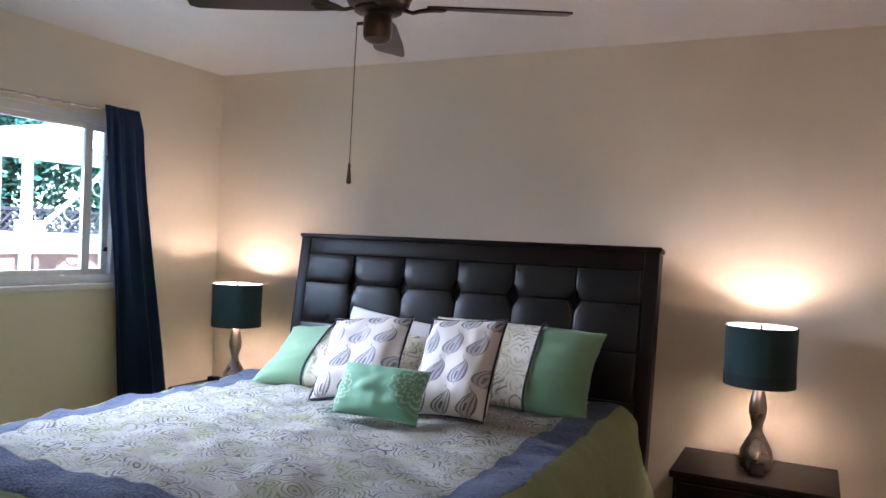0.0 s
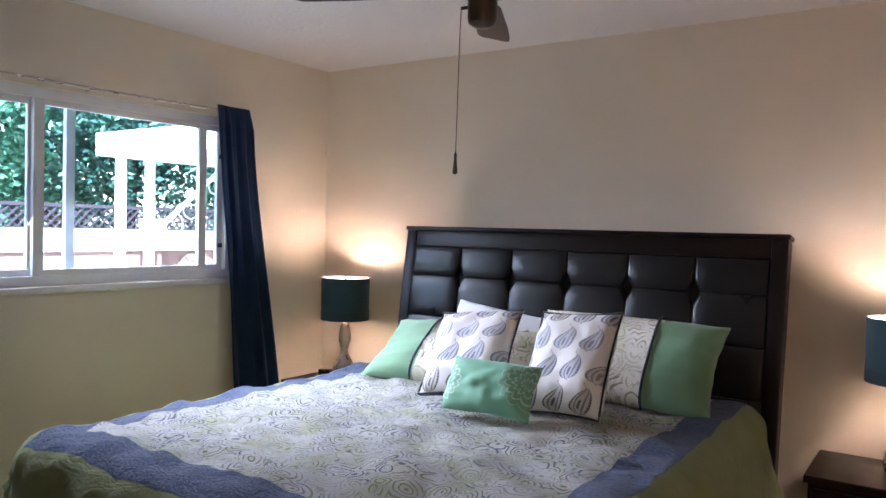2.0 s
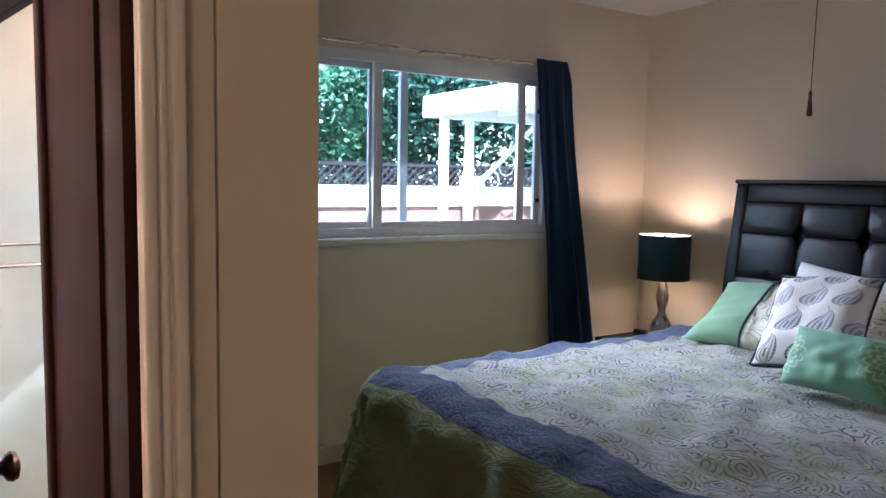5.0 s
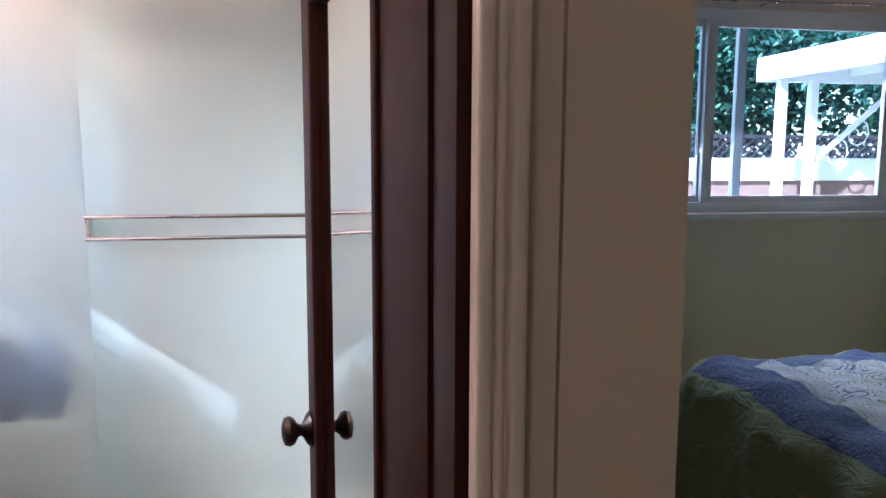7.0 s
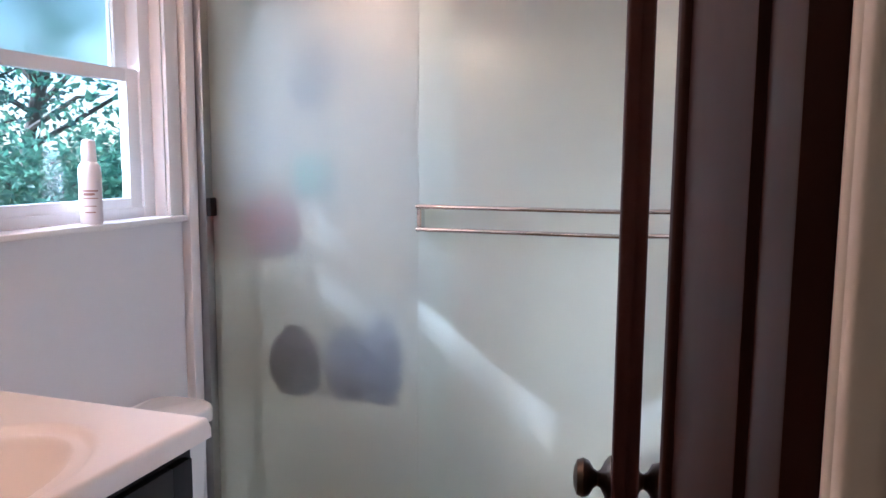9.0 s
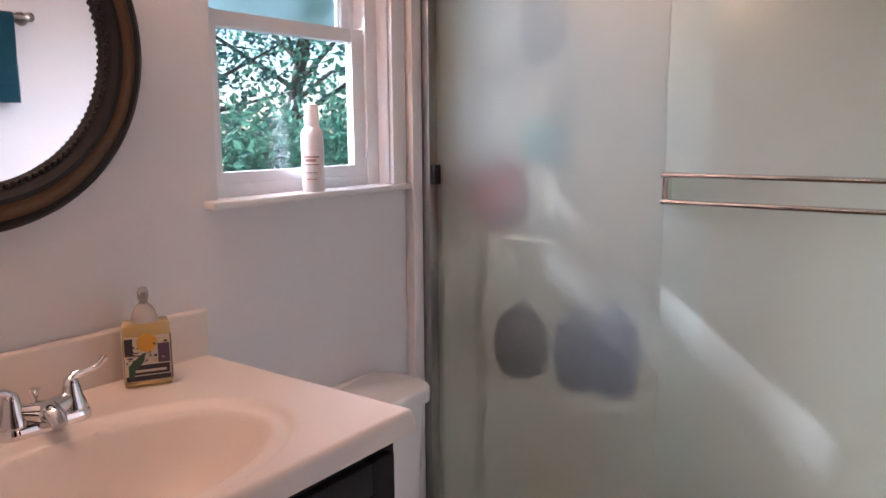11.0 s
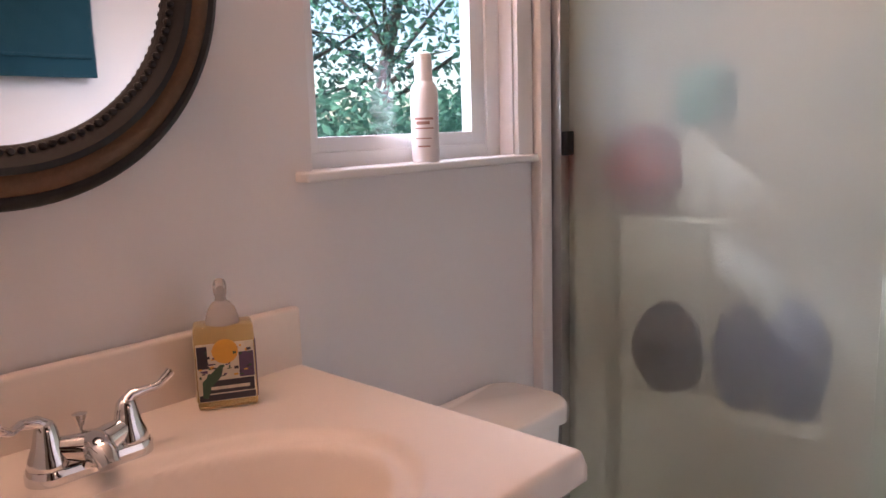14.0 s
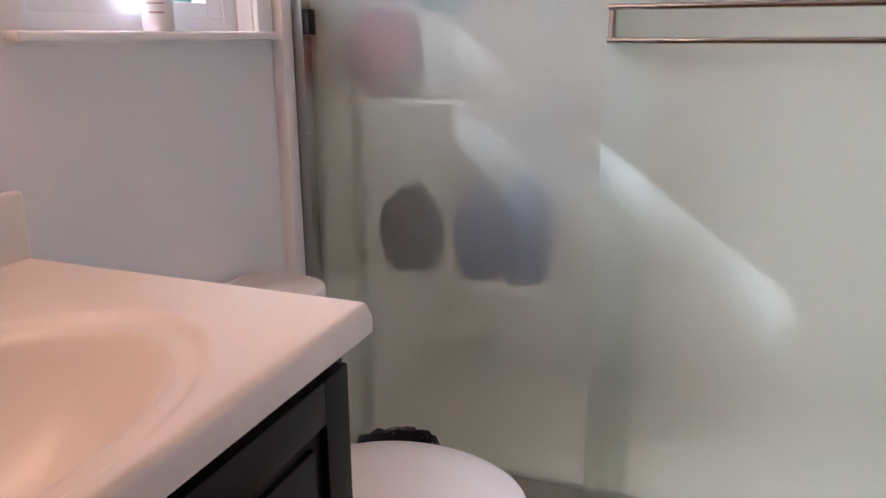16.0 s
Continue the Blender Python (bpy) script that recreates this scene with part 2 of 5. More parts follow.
def frosted_glass(name):
    """Rain-textured shower glass: scattering sheet with a faint green cast."""
    n = Nodes(name)
    t = n.tree
    pebble = n.noise(240, 2, 0.6)
    bump = n.add("ShaderNodeBump", Strength=0.25, Distance=0.002)
    n.link(pebble, bump.inputs["Height"])
    refr = n.add("ShaderNodeBsdfRefraction", Color=(0.82, 0.85, 0.80, 1), Roughness=0.34, IOR=1.10)
    haze = n.add("ShaderNodeBsdfTranslucent", Color=(0.80, 0.84, 0.81, 1))
    face = n.add("ShaderNodeBsdfDiffuse", Color=(0.74, 0.77, 0.74, 1))
    gloss = n.add("ShaderNodeBsdfGlossy", Color=(0.9, 0.95, 0.95, 1), Roughness=0.28)
    for b in (refr, gloss, face):
        n.link(bump.outputs[0], b.inputs["Normal"])
    m1, m2, m3 = n.add("ShaderNodeMixShader", Fac=0.02), n.add("ShaderNodeMixShader", Fac=0.075), n.add("ShaderNodeMixShader", Fac=0.04)
    n.link(refr.outputs[0], m1.inputs[1]), n.link(haze.outputs[0], m1.inputs[2])
    n.link(m1.outputs[0], m2.inputs[1]), n.link(face.outputs[0], m2.inputs[2])
    n.link(m2.outputs[0], m3.inputs[1]), n.link(gloss.outputs[0], m3.inputs[2])
    n.link(m3.outputs[0], n.out.inputs["Surface"])
    return n.mat


def obscure_glass(name):
    """A softly blurring pane."""
    n = Nodes(name)
    refr = n.add("ShaderNodeBsdfRefraction", Color=(0.92, 0.96, 0.97, 1), Roughness=0.30, IOR=1.10)
    n.link(refr.outputs[0], n.out.inputs["Surface"])
    return n.mat


def glowing(name, color, strength):
    n = Nodes(name)
    return n.done((0.9, 0.9, 0.88), 0.4, **{"Emission Color": (*color, 1), "Emission Strength": strength})


def leaf_mat(name, low, high):
    n = Nodes(name)
    geo = n.add("ShaderNodeNewGeometry")
    tone = n.mix(geo.outputs["Random Per Island"], low, high)
    n.bsdf.inputs["Transmission Weight"].default_value = 0.0
    d, tr, mx = n.bsdf, n.add("ShaderNodeBsdfTranslucent"), n.add("ShaderNodeMixShader", Fac=0.45)
    n.link(tone, tr.inputs["Color"])
    mat = n.done(tone, 0.45)
    n.link(d.outputs[0], mx.inputs[1]), n.link(tr.outputs[0], mx.inputs[2])
    n.link(mx.outputs[0], n.out.inputs["Surface"])
    return mat


M = {}
M["wall"] = painted_wall("cream_wall_paint", (0.77, 0.685, 0.55))
M["bath_wall"] = painted_wall("white_bathroom_paint", (0.78, 0.76, 0.75))
M["ceiling"] = ceiling_paint("textured_ceiling")
M["trim"] = simple("cream_trim_paint", (0.86, 0.79, 0.70), 0.35, vary=0.06, fine=30)
M["white_trim"] = simple("white_trim_paint", (0.80, 0.77, 0.74), 0.35, vary=0.06, fine=30)
M["vinyl"] = simple("white_vinyl", (0.82, 0.82, 0.82), 0.35, vary=0.05, fine=40)
M["plank"] = wood("oak_floor", (0.13, 0.06, 0.025), (0.30, 0.16, 0.07), 0.4, "y")
M["espresso"] = wood("espresso_wood", (0.006, 0.0035, 0.003), (0.013, 0.007, 0.005), 0.36, "x", 0.03, 0.2)
M["espresso_z"] = wood("espresso_wood_upright", (0.006, 0.0035, 0.003), (0.013, 0.007, 0.005), 0.36, "z", 0.03, 0.2)
M["mahogany"] = wood("stained_door_wood", (0.026, 0.008, 0.006), (0.046, 0.014, 0.010), 0.52, "z", 0.0, 0.12)
M["leather"] = leather("black_leather")
M["comforter"] = comforter_cloth()
M["paisley"] = paisley_cloth()
M["sham"] = sham_print()
M["mint"] = embroidered_green()
M["green"] = fabric("sage_green_cotton", (0.18, 0.34, 0.20))
M["piping"] = fabric("navy_piping", (0.02, 0.02, 0.04))
M["white_cloth"] = fabric("white_cotton", (0.72, 0.74, 0.76))
M["curtain"] = fabric("navy_curtain", (0.010, 0.045, 0.13), 0.3, 300, 0.75, 0.08)
M["teal_shade"] = fabric("dark_teal_shade", (0.012, 0.045, 0.05), 0.3, 500, 0.8, 0.1)
M["teal_band"] = fabric("dark_teal_band", (0.008, 0.030, 0.034), 0.3, 500, 0.7, 0.1)
M["liner"] = simple("white_shade_liner", (0.85, 0.82, 0.75), 0.7, bump=0)
M["bulb"] = glowing("warm_bulb", (1.0, 0.71, 0.54), BULB)
M["dome"] = glowing("warm_fill_dome", (1.0, 0.75, 0.52), HALL_FILL)
M["globe"] = glowing("warm_globe", (1.0, 0.62, 0.42), BATH_LAMP)
M["nickel"] = simple("brushed_nickel", (0.55, 0.47, 0.42), 0.28, 1.0, 0.25, 12, 0.05, 150)
M["bronze"] = simple("aged_bronze", (0.11, 0.08, 0.06), 0.32, 1.0, 0.35, 14, 0.05)
M["chrome"] = simple("chrome", (0.75, 0.75, 0.76), 0.07, 1.0, 0.05, 8, 0.0)
M["steel"] = simple("satin_aluminium", (0.42, 0.41, 0.40), 0.3, 1.0, 0.15, 10, 0.03)
M["blade"] = wood("fan_blade_wood", (0.018, 0.008, 0.006), (0.05, 0.022, 0.014), 0.35, "x")
M["black"] = simple("black_plastic", (0.012, 0.012, 0.013), 0.35)
M["glass"] = clear_glass("window_glass")
M["obscure"] = obscure_glass("obscure_window_glass")
M["frost"] = frosted_glass("textured_shower_glass")
M["mirror"] = simple("silvered_glass", (0.90, 0.91, 0.90), 0.015, 1.0, 0.0, 4, 0.0)
M["marble"] = simple("cultured_marble", (0.80, 0.71, 0.63), 0.30, 0.0, 0.05, 5, 0.0)
M["porcelain"] = simple("white_porcelain", (0.80, 0.77, 0.74), 0.10, 0.0, 0.03, 5, 0.0)
M["vanity"] = wood("vanity_dark_paint", (0.010, 0.009, 0.010), (0.022, 0.018, 0.017), 0.36, "z", 0.0, 0.12)
M["mirror_rim"] = simple("mirror_black_rim", (0.007, 0.005, 0.004), 0.5, vary=0.3, scale=20)
M["mirror_band"] = simple("mirror_bronze_band", (0.17, 0.080, 0.032), 0.38, 0.35, 0.75, 26, 0.3, 120)
M["towel"] = fabric("teal_terry", (0.003, 0.062, 0.095), 0.35, 240, 0.95, 0.15)
M["soap"] = simple("amber_soap", (0.92, 0.70, 0.32), 0.05, 0.0, 0.05, 4, 0.0, **{"Transmission Weight": 0.75, "IOR": 1.35})
M["clear_plastic"] = simple("clear_plastic", (0.85, 0.80, 0.76), 0.15, 0.0, 0.03, 4, 0.0, **{"Transmission Weight": 0.6})
M["can"] = simple("aerosol_can_paint", (0.74, 0.68, 0.66), 0.3, 0.0, 0.06, 18, 0.0)
M["can_label"] = simple("can_script_print", (0.36, 0.20, 0.16), 0.4)
M["label_dark"] = simple("label_dark_print", (0.045, 0.035, 0.05), 0.5, vary=0.6, scale=60)
M["label_cream"] = simple("label_cream_print", (0.80, 0.72, 0.56), 0.5, vary=0.45, scale=70)
M["label_gold"] = simple("label_gold_print", (0.75, 0.38, 0.05), 0.45, vary=0.25, scale=60)
M["label_green"] = simple("label_green_print", (0.05, 0.11, 0.06), 0.5, vary=0.5, scale=80)
M["label_violet"] = simple("label_violet_print", (0.14, 0.08, 0.16), 0.5, vary=0.6, scale=110)
M["bag"] = simple("black_bin_bag", (0.02, 0.02, 0.022), 0.25, vary=0.3, scale=30, bump=0.6, fine=45)
M["bin"] = simple("grey_bin_plastic", (0.25, 0.25, 0.26), 0.4)
M["shower_wall"] = simple("cream_shower_surround", (0.80, 0.77, 0.71), 0.2, vary=0.05, scale=3)
M["coral"] = simple("coral_sponge", (0.33, 0.012, 0.010), 0.9, vary=0.3, scale=30, bump=0.5)
M["pale_bottle"] = simple("pale_bottle_plastic", (0.50, 0.48, 0.45), 0.35)
M["aqua"] = simple("aqua_bottle", (0.004, 0.15, 0.12), 0.3)
M["violet"] = simple("dark_violet_bottle", (0.025, 0.014, 0.045), 0.3)
M["slate"] = simple("slate_blue_bottle", (0.03, 0.035, 0.10), 0.3)
M["grass"] = simple("garden_soil_and_grass", (0.16, 0.17, 0.08), 0.9, vary=0.5, scale=2, bump=0.4, fine=30)
M["patio"] = simple("patio_concrete", (0.50, 0.47, 0.43), 0.8, vary=0.2, scale=2)
M["white_paint"] = simple("white_outdoor_paint", (0.80, 0.80, 0.78), 0.5, vary=0.08)
M["fence"] = wood("brown_fence_wood", (0.022, 0.016, 0.022), (0.045, 0.034, 0.042), 0.7, "z")
M["bark"] = simple("bark", (0.10, 0.075, 0.055), 0.9, vary=0.6, scale=14, bump=0.8, fine=40)
M["leaf_dark"] = leaf_mat("dark_leaves", (0.025, 0.080, 0.070), (0.06, 0.16, 0.11))
M["leaf_light"] = leaf_mat("light_leaves", (0.08, 0.23, 0.15), (0.18, 0.39, 0.24))
M["brick_red"] = simple("brick_red_wall", (0.26, 0.15, 0.12), 0.85, vary=0.4, scale=12)


# ---- mesh helpers ----
def bm_box(x0, x1, y0, y1, z0, z1, bevel=0.0, seg=2, bm=None):
    bm = bm or bmesh.new()
    made = bmesh.ops.create_cube(bm, size=1)["verts"]
    for v in made:
        v.co = Vector(((x0 + x1) / 2 + v.co.x * (x1 - x0), (y0 + y1) / 2 + v.co.y * (y1 - y0), (z0 + z1) / 2 + v.co.z * (z1 - z0)))
    if bevel:
        edges = {e for v in made for e in v.link_edges}
        bmesh.ops.bevel(bm, geom=list(edges), offset=bevel, segments=seg, profile=0.6, affect="EDGES", clamp_overlap=True)
    return bm


def bm_lathe(profile, seg=32, bm=None, at=(0, 0, 0), squash=(1, 1)):
    """Turns rows of (radius, height) about the upright axis."""
    bm = bm or bmesh.new()
    rings = []
    for r, z in profile:
        rings.append([bm.verts.new((at[0] + r * squash[0] * math.cos(2 * math.pi * k / seg), at[1] + r * squash[1] * math.sin(2 * math.pi * k / seg), at[2] + z)) for k in range(seg)])
    for a, b in zip(rings, rings[1:]):
        for k in range(seg):
            bm.faces.new((a[k], a[(k + 1) % seg], b[(k + 1) % seg], b[k]))
    if profile[0][0] > 1e-5:
        bm.faces.new(rings[0][::-1])
    if profile[-1][0] > 1e-5:
        bm.faces.new(rings[-1])
    bmesh.ops.remove_doubles(bm, verts=[v for ring in (rings[0], rings[-1]) for v in ring], dist=1e-6)
    bmesh.ops.recalc_face_normals(bm, faces=bm.faces[:])
    return bm


def bm_tube(points, radius, seg=10, bm=None, closed=False):
    """A round bar along points; radius is one number or one for each point."""
    bm = bm or bmesh.new()
    pts = [Vector(p) for p in points]
    rad = radius if isinstance(radius, (list, tuple)) else [radius] * len(pts)
    rings, up = [], Vector((0.13, 0.21, 0.97))
    for i, p in enumerate(pts):
        a = pts[(i - 1) % len(pts)] if closed or i else p
        b = pts[(i + 1) % len(pts)] if closed or i < len(pts) - 1 else p
        t = (b - a).normalized()
        s = t.cross(up)
        if s.length < 0.15:
            s = t.cross(Vector((1, 0.1, 0)))
        s.normalize()
        w = s.cross(t)
        rings.append([bm.verts.new(p + rad[i] * (math.cos(2 * math.pi * k / seg) * s + math.sin(2 * math.pi * k / seg) * w)) for k in range(seg)])
    pairs = list(zip(rings, rings[1:])) + ([(rings[-1], rings[0])] if closed else [])
    for a, b in pairs:
        for k in range(seg):
            bm.faces.new((a[k], a[(k + 1) % seg], b[(k + 1) % seg], b[k]))
    if not closed:
        bm.faces.new(rings[0][::-1]), bm.faces.new(rings[-1])
    bmesh.ops.recalc_face_normals(bm, faces=bm.faces[:])
    return bm


def mesh_of(name, bm, material, smooth=True):
    me = bpy.data.meshes.new(name)
    bm.to_mesh(me)
    bm.free()
    for m in material if isinstance(material, (list, tuple)) else [material]:
        me.materials.append(m)
    if smooth:
        me.polygons.foreach_set("use_smooth", [True] * len(me.polygons))
        me.set_sharp_from_angle(angle=radians(40))
    return me


def part(name, bm, material, parent, label=""):
    ob = new(name, mesh_of(name, bm, material))
    ob.parent = parent
    return tagged(ob, label) if label else ob


def thing(name, label, category, m=None, group=""):
    ob = new(name)
    ob.empty_display_size = 0.05
    if m is not None:
        ob.matrix_world = m
    return tagged(ob, label, category, group)


def solid(name, bm, material, label, category="", kind="", group=""):
    return tagged(new(name, mesh_of(name, bm, material)), label, category, group, kind)


def fractal(x, y, z=0.0):
    return noise.noise(Vector((x, y, z))) + 0.5 * noise.noise(Vector((2.1 * x, 2.1 * y, z + 7)))


# ---- plan ----
CEIL = 2.50
EAST, SOUTH = 6.2, -5.08          # bedroom's far walls; the south wall is shared with the bathroom
DOOR_X0, DOOR_X1 = 2.65, 2.77     # wall between bedroom and bathroom
BATH_N = -3.60                    # bathroom's north wall face
BED_S = -3.48                     # bedroom face of the same wall
JAMB_N, JAMB_S = -3.645, -4.42    # door opening
W1 = (-2.50, -0.80, 1.145, 2.075)   # bedroom window opening y0 y1 z0 z1
W2 = (1.205, 1.765, 1.20, 1.98)     # bathroom window opening x0 x1 z0 z1
HEAD = 2.05


def wall(name, boxes, material, label):
    bm = bmesh.new()
    for b in boxes:
        bm_box(*b, bm=bm)
    return solid(name, bm, material, label, "wall", "structure")


wall("wall_north", [(-0.2, EAST + 0.15, 0.0, 0.15, -0.1, CEIL + 0.2)], M["wall"], "smooth cream painted wall behind the bed")
y0, y1, z0, z1 = W1
wall("wall_west", [(-0.15, 0, y1, 0.0, -0.1, CEIL), (-0.15, 0, BATH_N, y0, -0.1, CEIL), (-0.15, 0, y0, y1, -0.1, z0), (-0.15, 0, y0, y1, z1, CEIL)],
     M["wall"], "smooth cream painted wall around the sliding window")
wall("wall_bedroom_return", [(0.0, DOOR_X1 - 0.004, -3.54, BED_S, 0, CEIL)], M["wall"], "cream painted wall ending at an outside corner")
wall("wall_door_bedroom", [(2.71, DOOR_X1, -3.5735, BED_S + 0.0, 0, CEIL), (2.71, DOOR_X1 - 0.0025, JAMB_N + 0.0115, -3.5755, 0, CEIL),
                           ],
     M["wall"], "cream painted wall beside the bathroom door")
wall("wall_over_door", [(2.71, DOOR_X1, JAMB_S - 0.004, JAMB_N + 0.011, HEAD, CEIL)], M["wall"], "cream painted wall above the bathroom door")
wall("wall_door_south", [(2.71, DOOR_X1, SOUTH, JAMB_S - 0.005, 0, CEIL)], M["wall"], "cream painted wall beside the bathroom door")
wall("wall_east", [(EAST, EAST + 0.15, SOUTH - 0.15, 0.0, -0.1, CEIL)], M["wall"], "plain cream painted wall")
wall("wall_south", [(DOOR_X1 - 0.06, EAST, SOUTH - 0.15, SOUTH, -0.1, CEIL)], M["wall"], "plain cream painted wall")
x0, x1, z0, z1 = W2
wall("wall_bathroom_south", [(-0.15, x0, SOUTH - 0.15, SOUTH, -0.1, CEIL), (x1, DOOR_X1 - 0.06, SOUTH - 0.15, SOUTH, -0.1, CEIL),
                             (x0, x1, SOUTH - 0.15, SOUTH, -0.1, z0), (x0, x1, SOUTH - 0.15, SOUTH, z1, CEIL)],
     M["bath_wall"], "white painted bathroom wall with a small window")
wall("wall_bathroom_north", [(0.1, 2.70, BATH_N, -3.545, 0, CEIL)], M["bath_wall"], "white painted bathroom wall with a towel bar")
wall("wall_bathroom_east", [(DOOR_X0, 2.705, SOUTH, JAMB_S - 0.005, 0, CEIL), (DOOR_X0, 2.705, JAMB_S, JAMB_N, HEAD, CEIL)],
     M["bath_wall"], "white painted bathroom wall beside the door")
wall("wall_bathroom_west", [(-0.15, 0.2, SOUTH, BATH_N, -0.1, CEIL)], M["shower_wall"], "cream shower surround panel")
solid("ceiling", bm_box(-0.15, EAST + 0.15, SOUTH - 0.15, 0.15, CEIL, CEIL + 0.12), M["ceiling"], "white knockdown textured ceiling", "ceiling", "structure")
solid("floor", bm_box(-0.1, EAST, SOUTH, 0.0, -0.1, 0.0), M["plank"], "brown wooden plank floor", "floor", "structure")

# door frame
frame_ob = thing("door_frame", "cream painted door casing with dark stained jambs", "door frame")
tagged(frame_ob, kind="structure")
part("jamb", bm_box(DOOR_X0, DOOR_X1, JAMB_N - 0.006, JAMB_N + 0.012, 0, HEAD, 0.002), M["mahogany"], frame_ob, "dark stained door jamb")
part("jamb", bm_box(DOOR_X0, DOOR_X1, JAMB_S - 0.012, JAMB_S + 0.006, 0, HEAD, 0.002), M["mahogany"], frame_ob, "dark stained door jamb")
part("head_jamb", bm_box(DOOR_X0, DOOR_X1, JAMB_S, JAMB_N, HEAD - 0.018, HEAD + 0.002, 0.002), M["mahogany"], frame_ob, "dark stained head jamb")


def casing(a0, a1, x, z0, z1, out):
    """An upright moulded casing strip: three stepped and rounded bands."""
    bm = bmesh.new()
    w = a1 - a0
    for f0, f1, t in ((0, 1, 0.010), (0.04, 0.36, 0.017), (0.42, 0.60, 0.015), (0.66, 0.97, 0.021)):
        xa, xb = sorted((x, x + out * t))
        bm_box(xa, xb, a0 + w * f0, a0 + w * f1, z0, z1, 0.004, 3, bm)
    return bm


part("casing", casing(JAMB_N + 0.004, -3.603, DOOR_X1, 0, HEAD + 0.055, 1), M["trim"], frame_ob, "cream moulded casing strip")
part("casing", casing(JAMB_S - 0.004, JAMB_S - 0.056, DOOR_X1, 0, HEAD + 0.055, 1), M["trim"], frame_ob, "cream moulded casing strip")
part("head_casing", bm_box(DOOR_X1, DOOR_X1 + 0.018, JAMB_S, JAMB_N + 0.004, HEAD, HEAD + 0.055, 0.004), M["trim"], frame_ob, "cream moulded casing strip")

# baseboards
for nm, b in (("baseboard_north", (0, EAST, -0.014, 0, 0, 0.09)), ("baseboard_west", (0, 0.014, BED_S, 0, 0, 0.09)), ("baseboard_return", (0, DOOR_X1, BED_S, BED_S + 0.014, 0, 0.09))):
    solid(nm, bm_box(*b, 0.004), M["trim"], "cream painted skirting board", "baseboard", "structure")


# ---- bedroom window ----
def slider_window():
    y0, y1, z0, z1 = W1
    w = thing("window_1", "white vinyl sliding window with three panes", "window")
    tagged(w, kind="structure")
    bm = bmesh.new()
    for b in ((-0.09, -0.005, y0, y1, z1 - 0.05, z1), (-0.09, -0.005, y0, y1, z0, z0 + 0.045), (-0.088, -0.007, y0 + 0.001, y0 + 0.045, z0 + 0.001, z1 - 0.001), (-0.088, -0.007, y1 - 0.045, y1 - 0.001, z0 + 0.001, z1 - 0.001)):
        bm_box(*b, 0.004, 2, bm)
    part("window_frame", bm, M["vinyl"], w)

    def sash(a, b, x, wl, wr):
        za, zb = z0 + 0.035, z1 - 0.042
        bm = bmesh.new()
        for q, t in (((a, a + wl, za, zb), 0.014), ((b - wr, b, za, zb), 0.014), ((a + 0.002, b - 0.002, za + 0.002, za + 0.04), 0.0125), ((a + 0.002, b - 0.002, zb - 0.04, zb - 0.002), 0.0125)):
            bm_box(x - t, x + t, *q, 0.003, 2, bm)
        s = part("sash", bm, M["vinyl"], w)
        g = part("pane", bm_box(x - 0.003, x + 0.003, a + wl * 0.6, b - wr * 0.6, za + 0.02, zb - 0.02), M["glass"], s)
        g.visible_shadow = False
    sash(y0 + 0.03, -1.93, -0.055, 0.05, 0.045)
    sash(-1.965, -0.985, -0.022, 0.05, 0.05)
    sash(-1.00, y1 - 0.03, -0.055, 0.03, 0.05)
    bm = bm_box(-0.075, -0.045, -1.79, -1.745, z0 + 0.04, z1 - 0.04, 0.003)
    part("meeting_stile", bm, M["vinyl"], w)
    part("latch", bm_box(-0.008, 0.006, -1.955, -1.935, 1.58, 1.66, 0.003), M["vinyl"], w)
    for z in (1.85, 1.33):
        part("catch", bm_box(-0.04, -0.028, -0.875, -0.85, z - 0.012, z + 0.012, 0.002), M["black"], w, "small black catch")
    part("window_sill", bm_box(-0.012, 0.045, y0 - 0.04, y1 + 0.01, z0 - 0.035, z0 - 0.003, 0.006), M["white_trim"], w, "painted wooden sill")


slider_window()


def curtain():
    rod = thing("curtain_rod", "thin bronze curtain rod above the sliding window", "curtain rod")
    part("rod", bm_tube([(0.075, -2.75, 2.098), (0.075, -1.7, 2.094), (0.075, -0.80, 2.102)], 0.0065), M["nickel"], rod)
    for y in (-2.70, -1.72, -0.80):
        part("bracket", bm_tube([(0.0, y, 2.09), (0.05, y, 2.092), (0.075, y, 2.098)], 0.005), M["nickel"], rod)
    bm = bmesh.new()
    nu, nv = 90, 40
    grid = []
    for j in range(nv + 1):
        f = j / nv
        z = 2.128 - f * 2.088
        top = 1 - min(1, f / 0.05)
        left = -1.0 + 0.17 * f ** 0.8
        right = -0.765 + 0.022 * min(1, f / 0.06) + 0.28 * f ** 0.95 - 0.015 * math.sin(f * 5)
        row = []
        for i in range(nu + 1):
            u = i / nu
            wave = (math.sin(u * 2 * math.pi * 3.3 + 0.8 * math.sin(f * 3 + u * 4)) + 0.18 * math.sin(u * 2 * math.pi * 7.1 + 2 * f)) * (0.009 + 0.016 * f)
            x = 0.080 + 0.012 * max(0, 1 - f / 0.12) + wave * (1 - 0.9 * top) + 0.012 * fractal(u * 4, f * 3)
            row.append(bm.verts.new((x + 0.01 * f, left + (right - left) * u + 0.006 * math.cos(u * 31) * f, z)))
        grid.append(row)
    for a, b in zip(grid, grid[1:]):
        for i in range(nu):
            bm.faces.new((a[i], a[i + 1], b[i + 1], b[i]))
    bmesh.ops.solidify(bm, geom=bm.faces[:], thickness=0.003)
    solid("curtain", bm, M["curtain"], "navy blue curtain panel hanging gathered beside the window", "curtain")


curtain()

# ---- bed ----
BX = 1.89   # middle of the bed


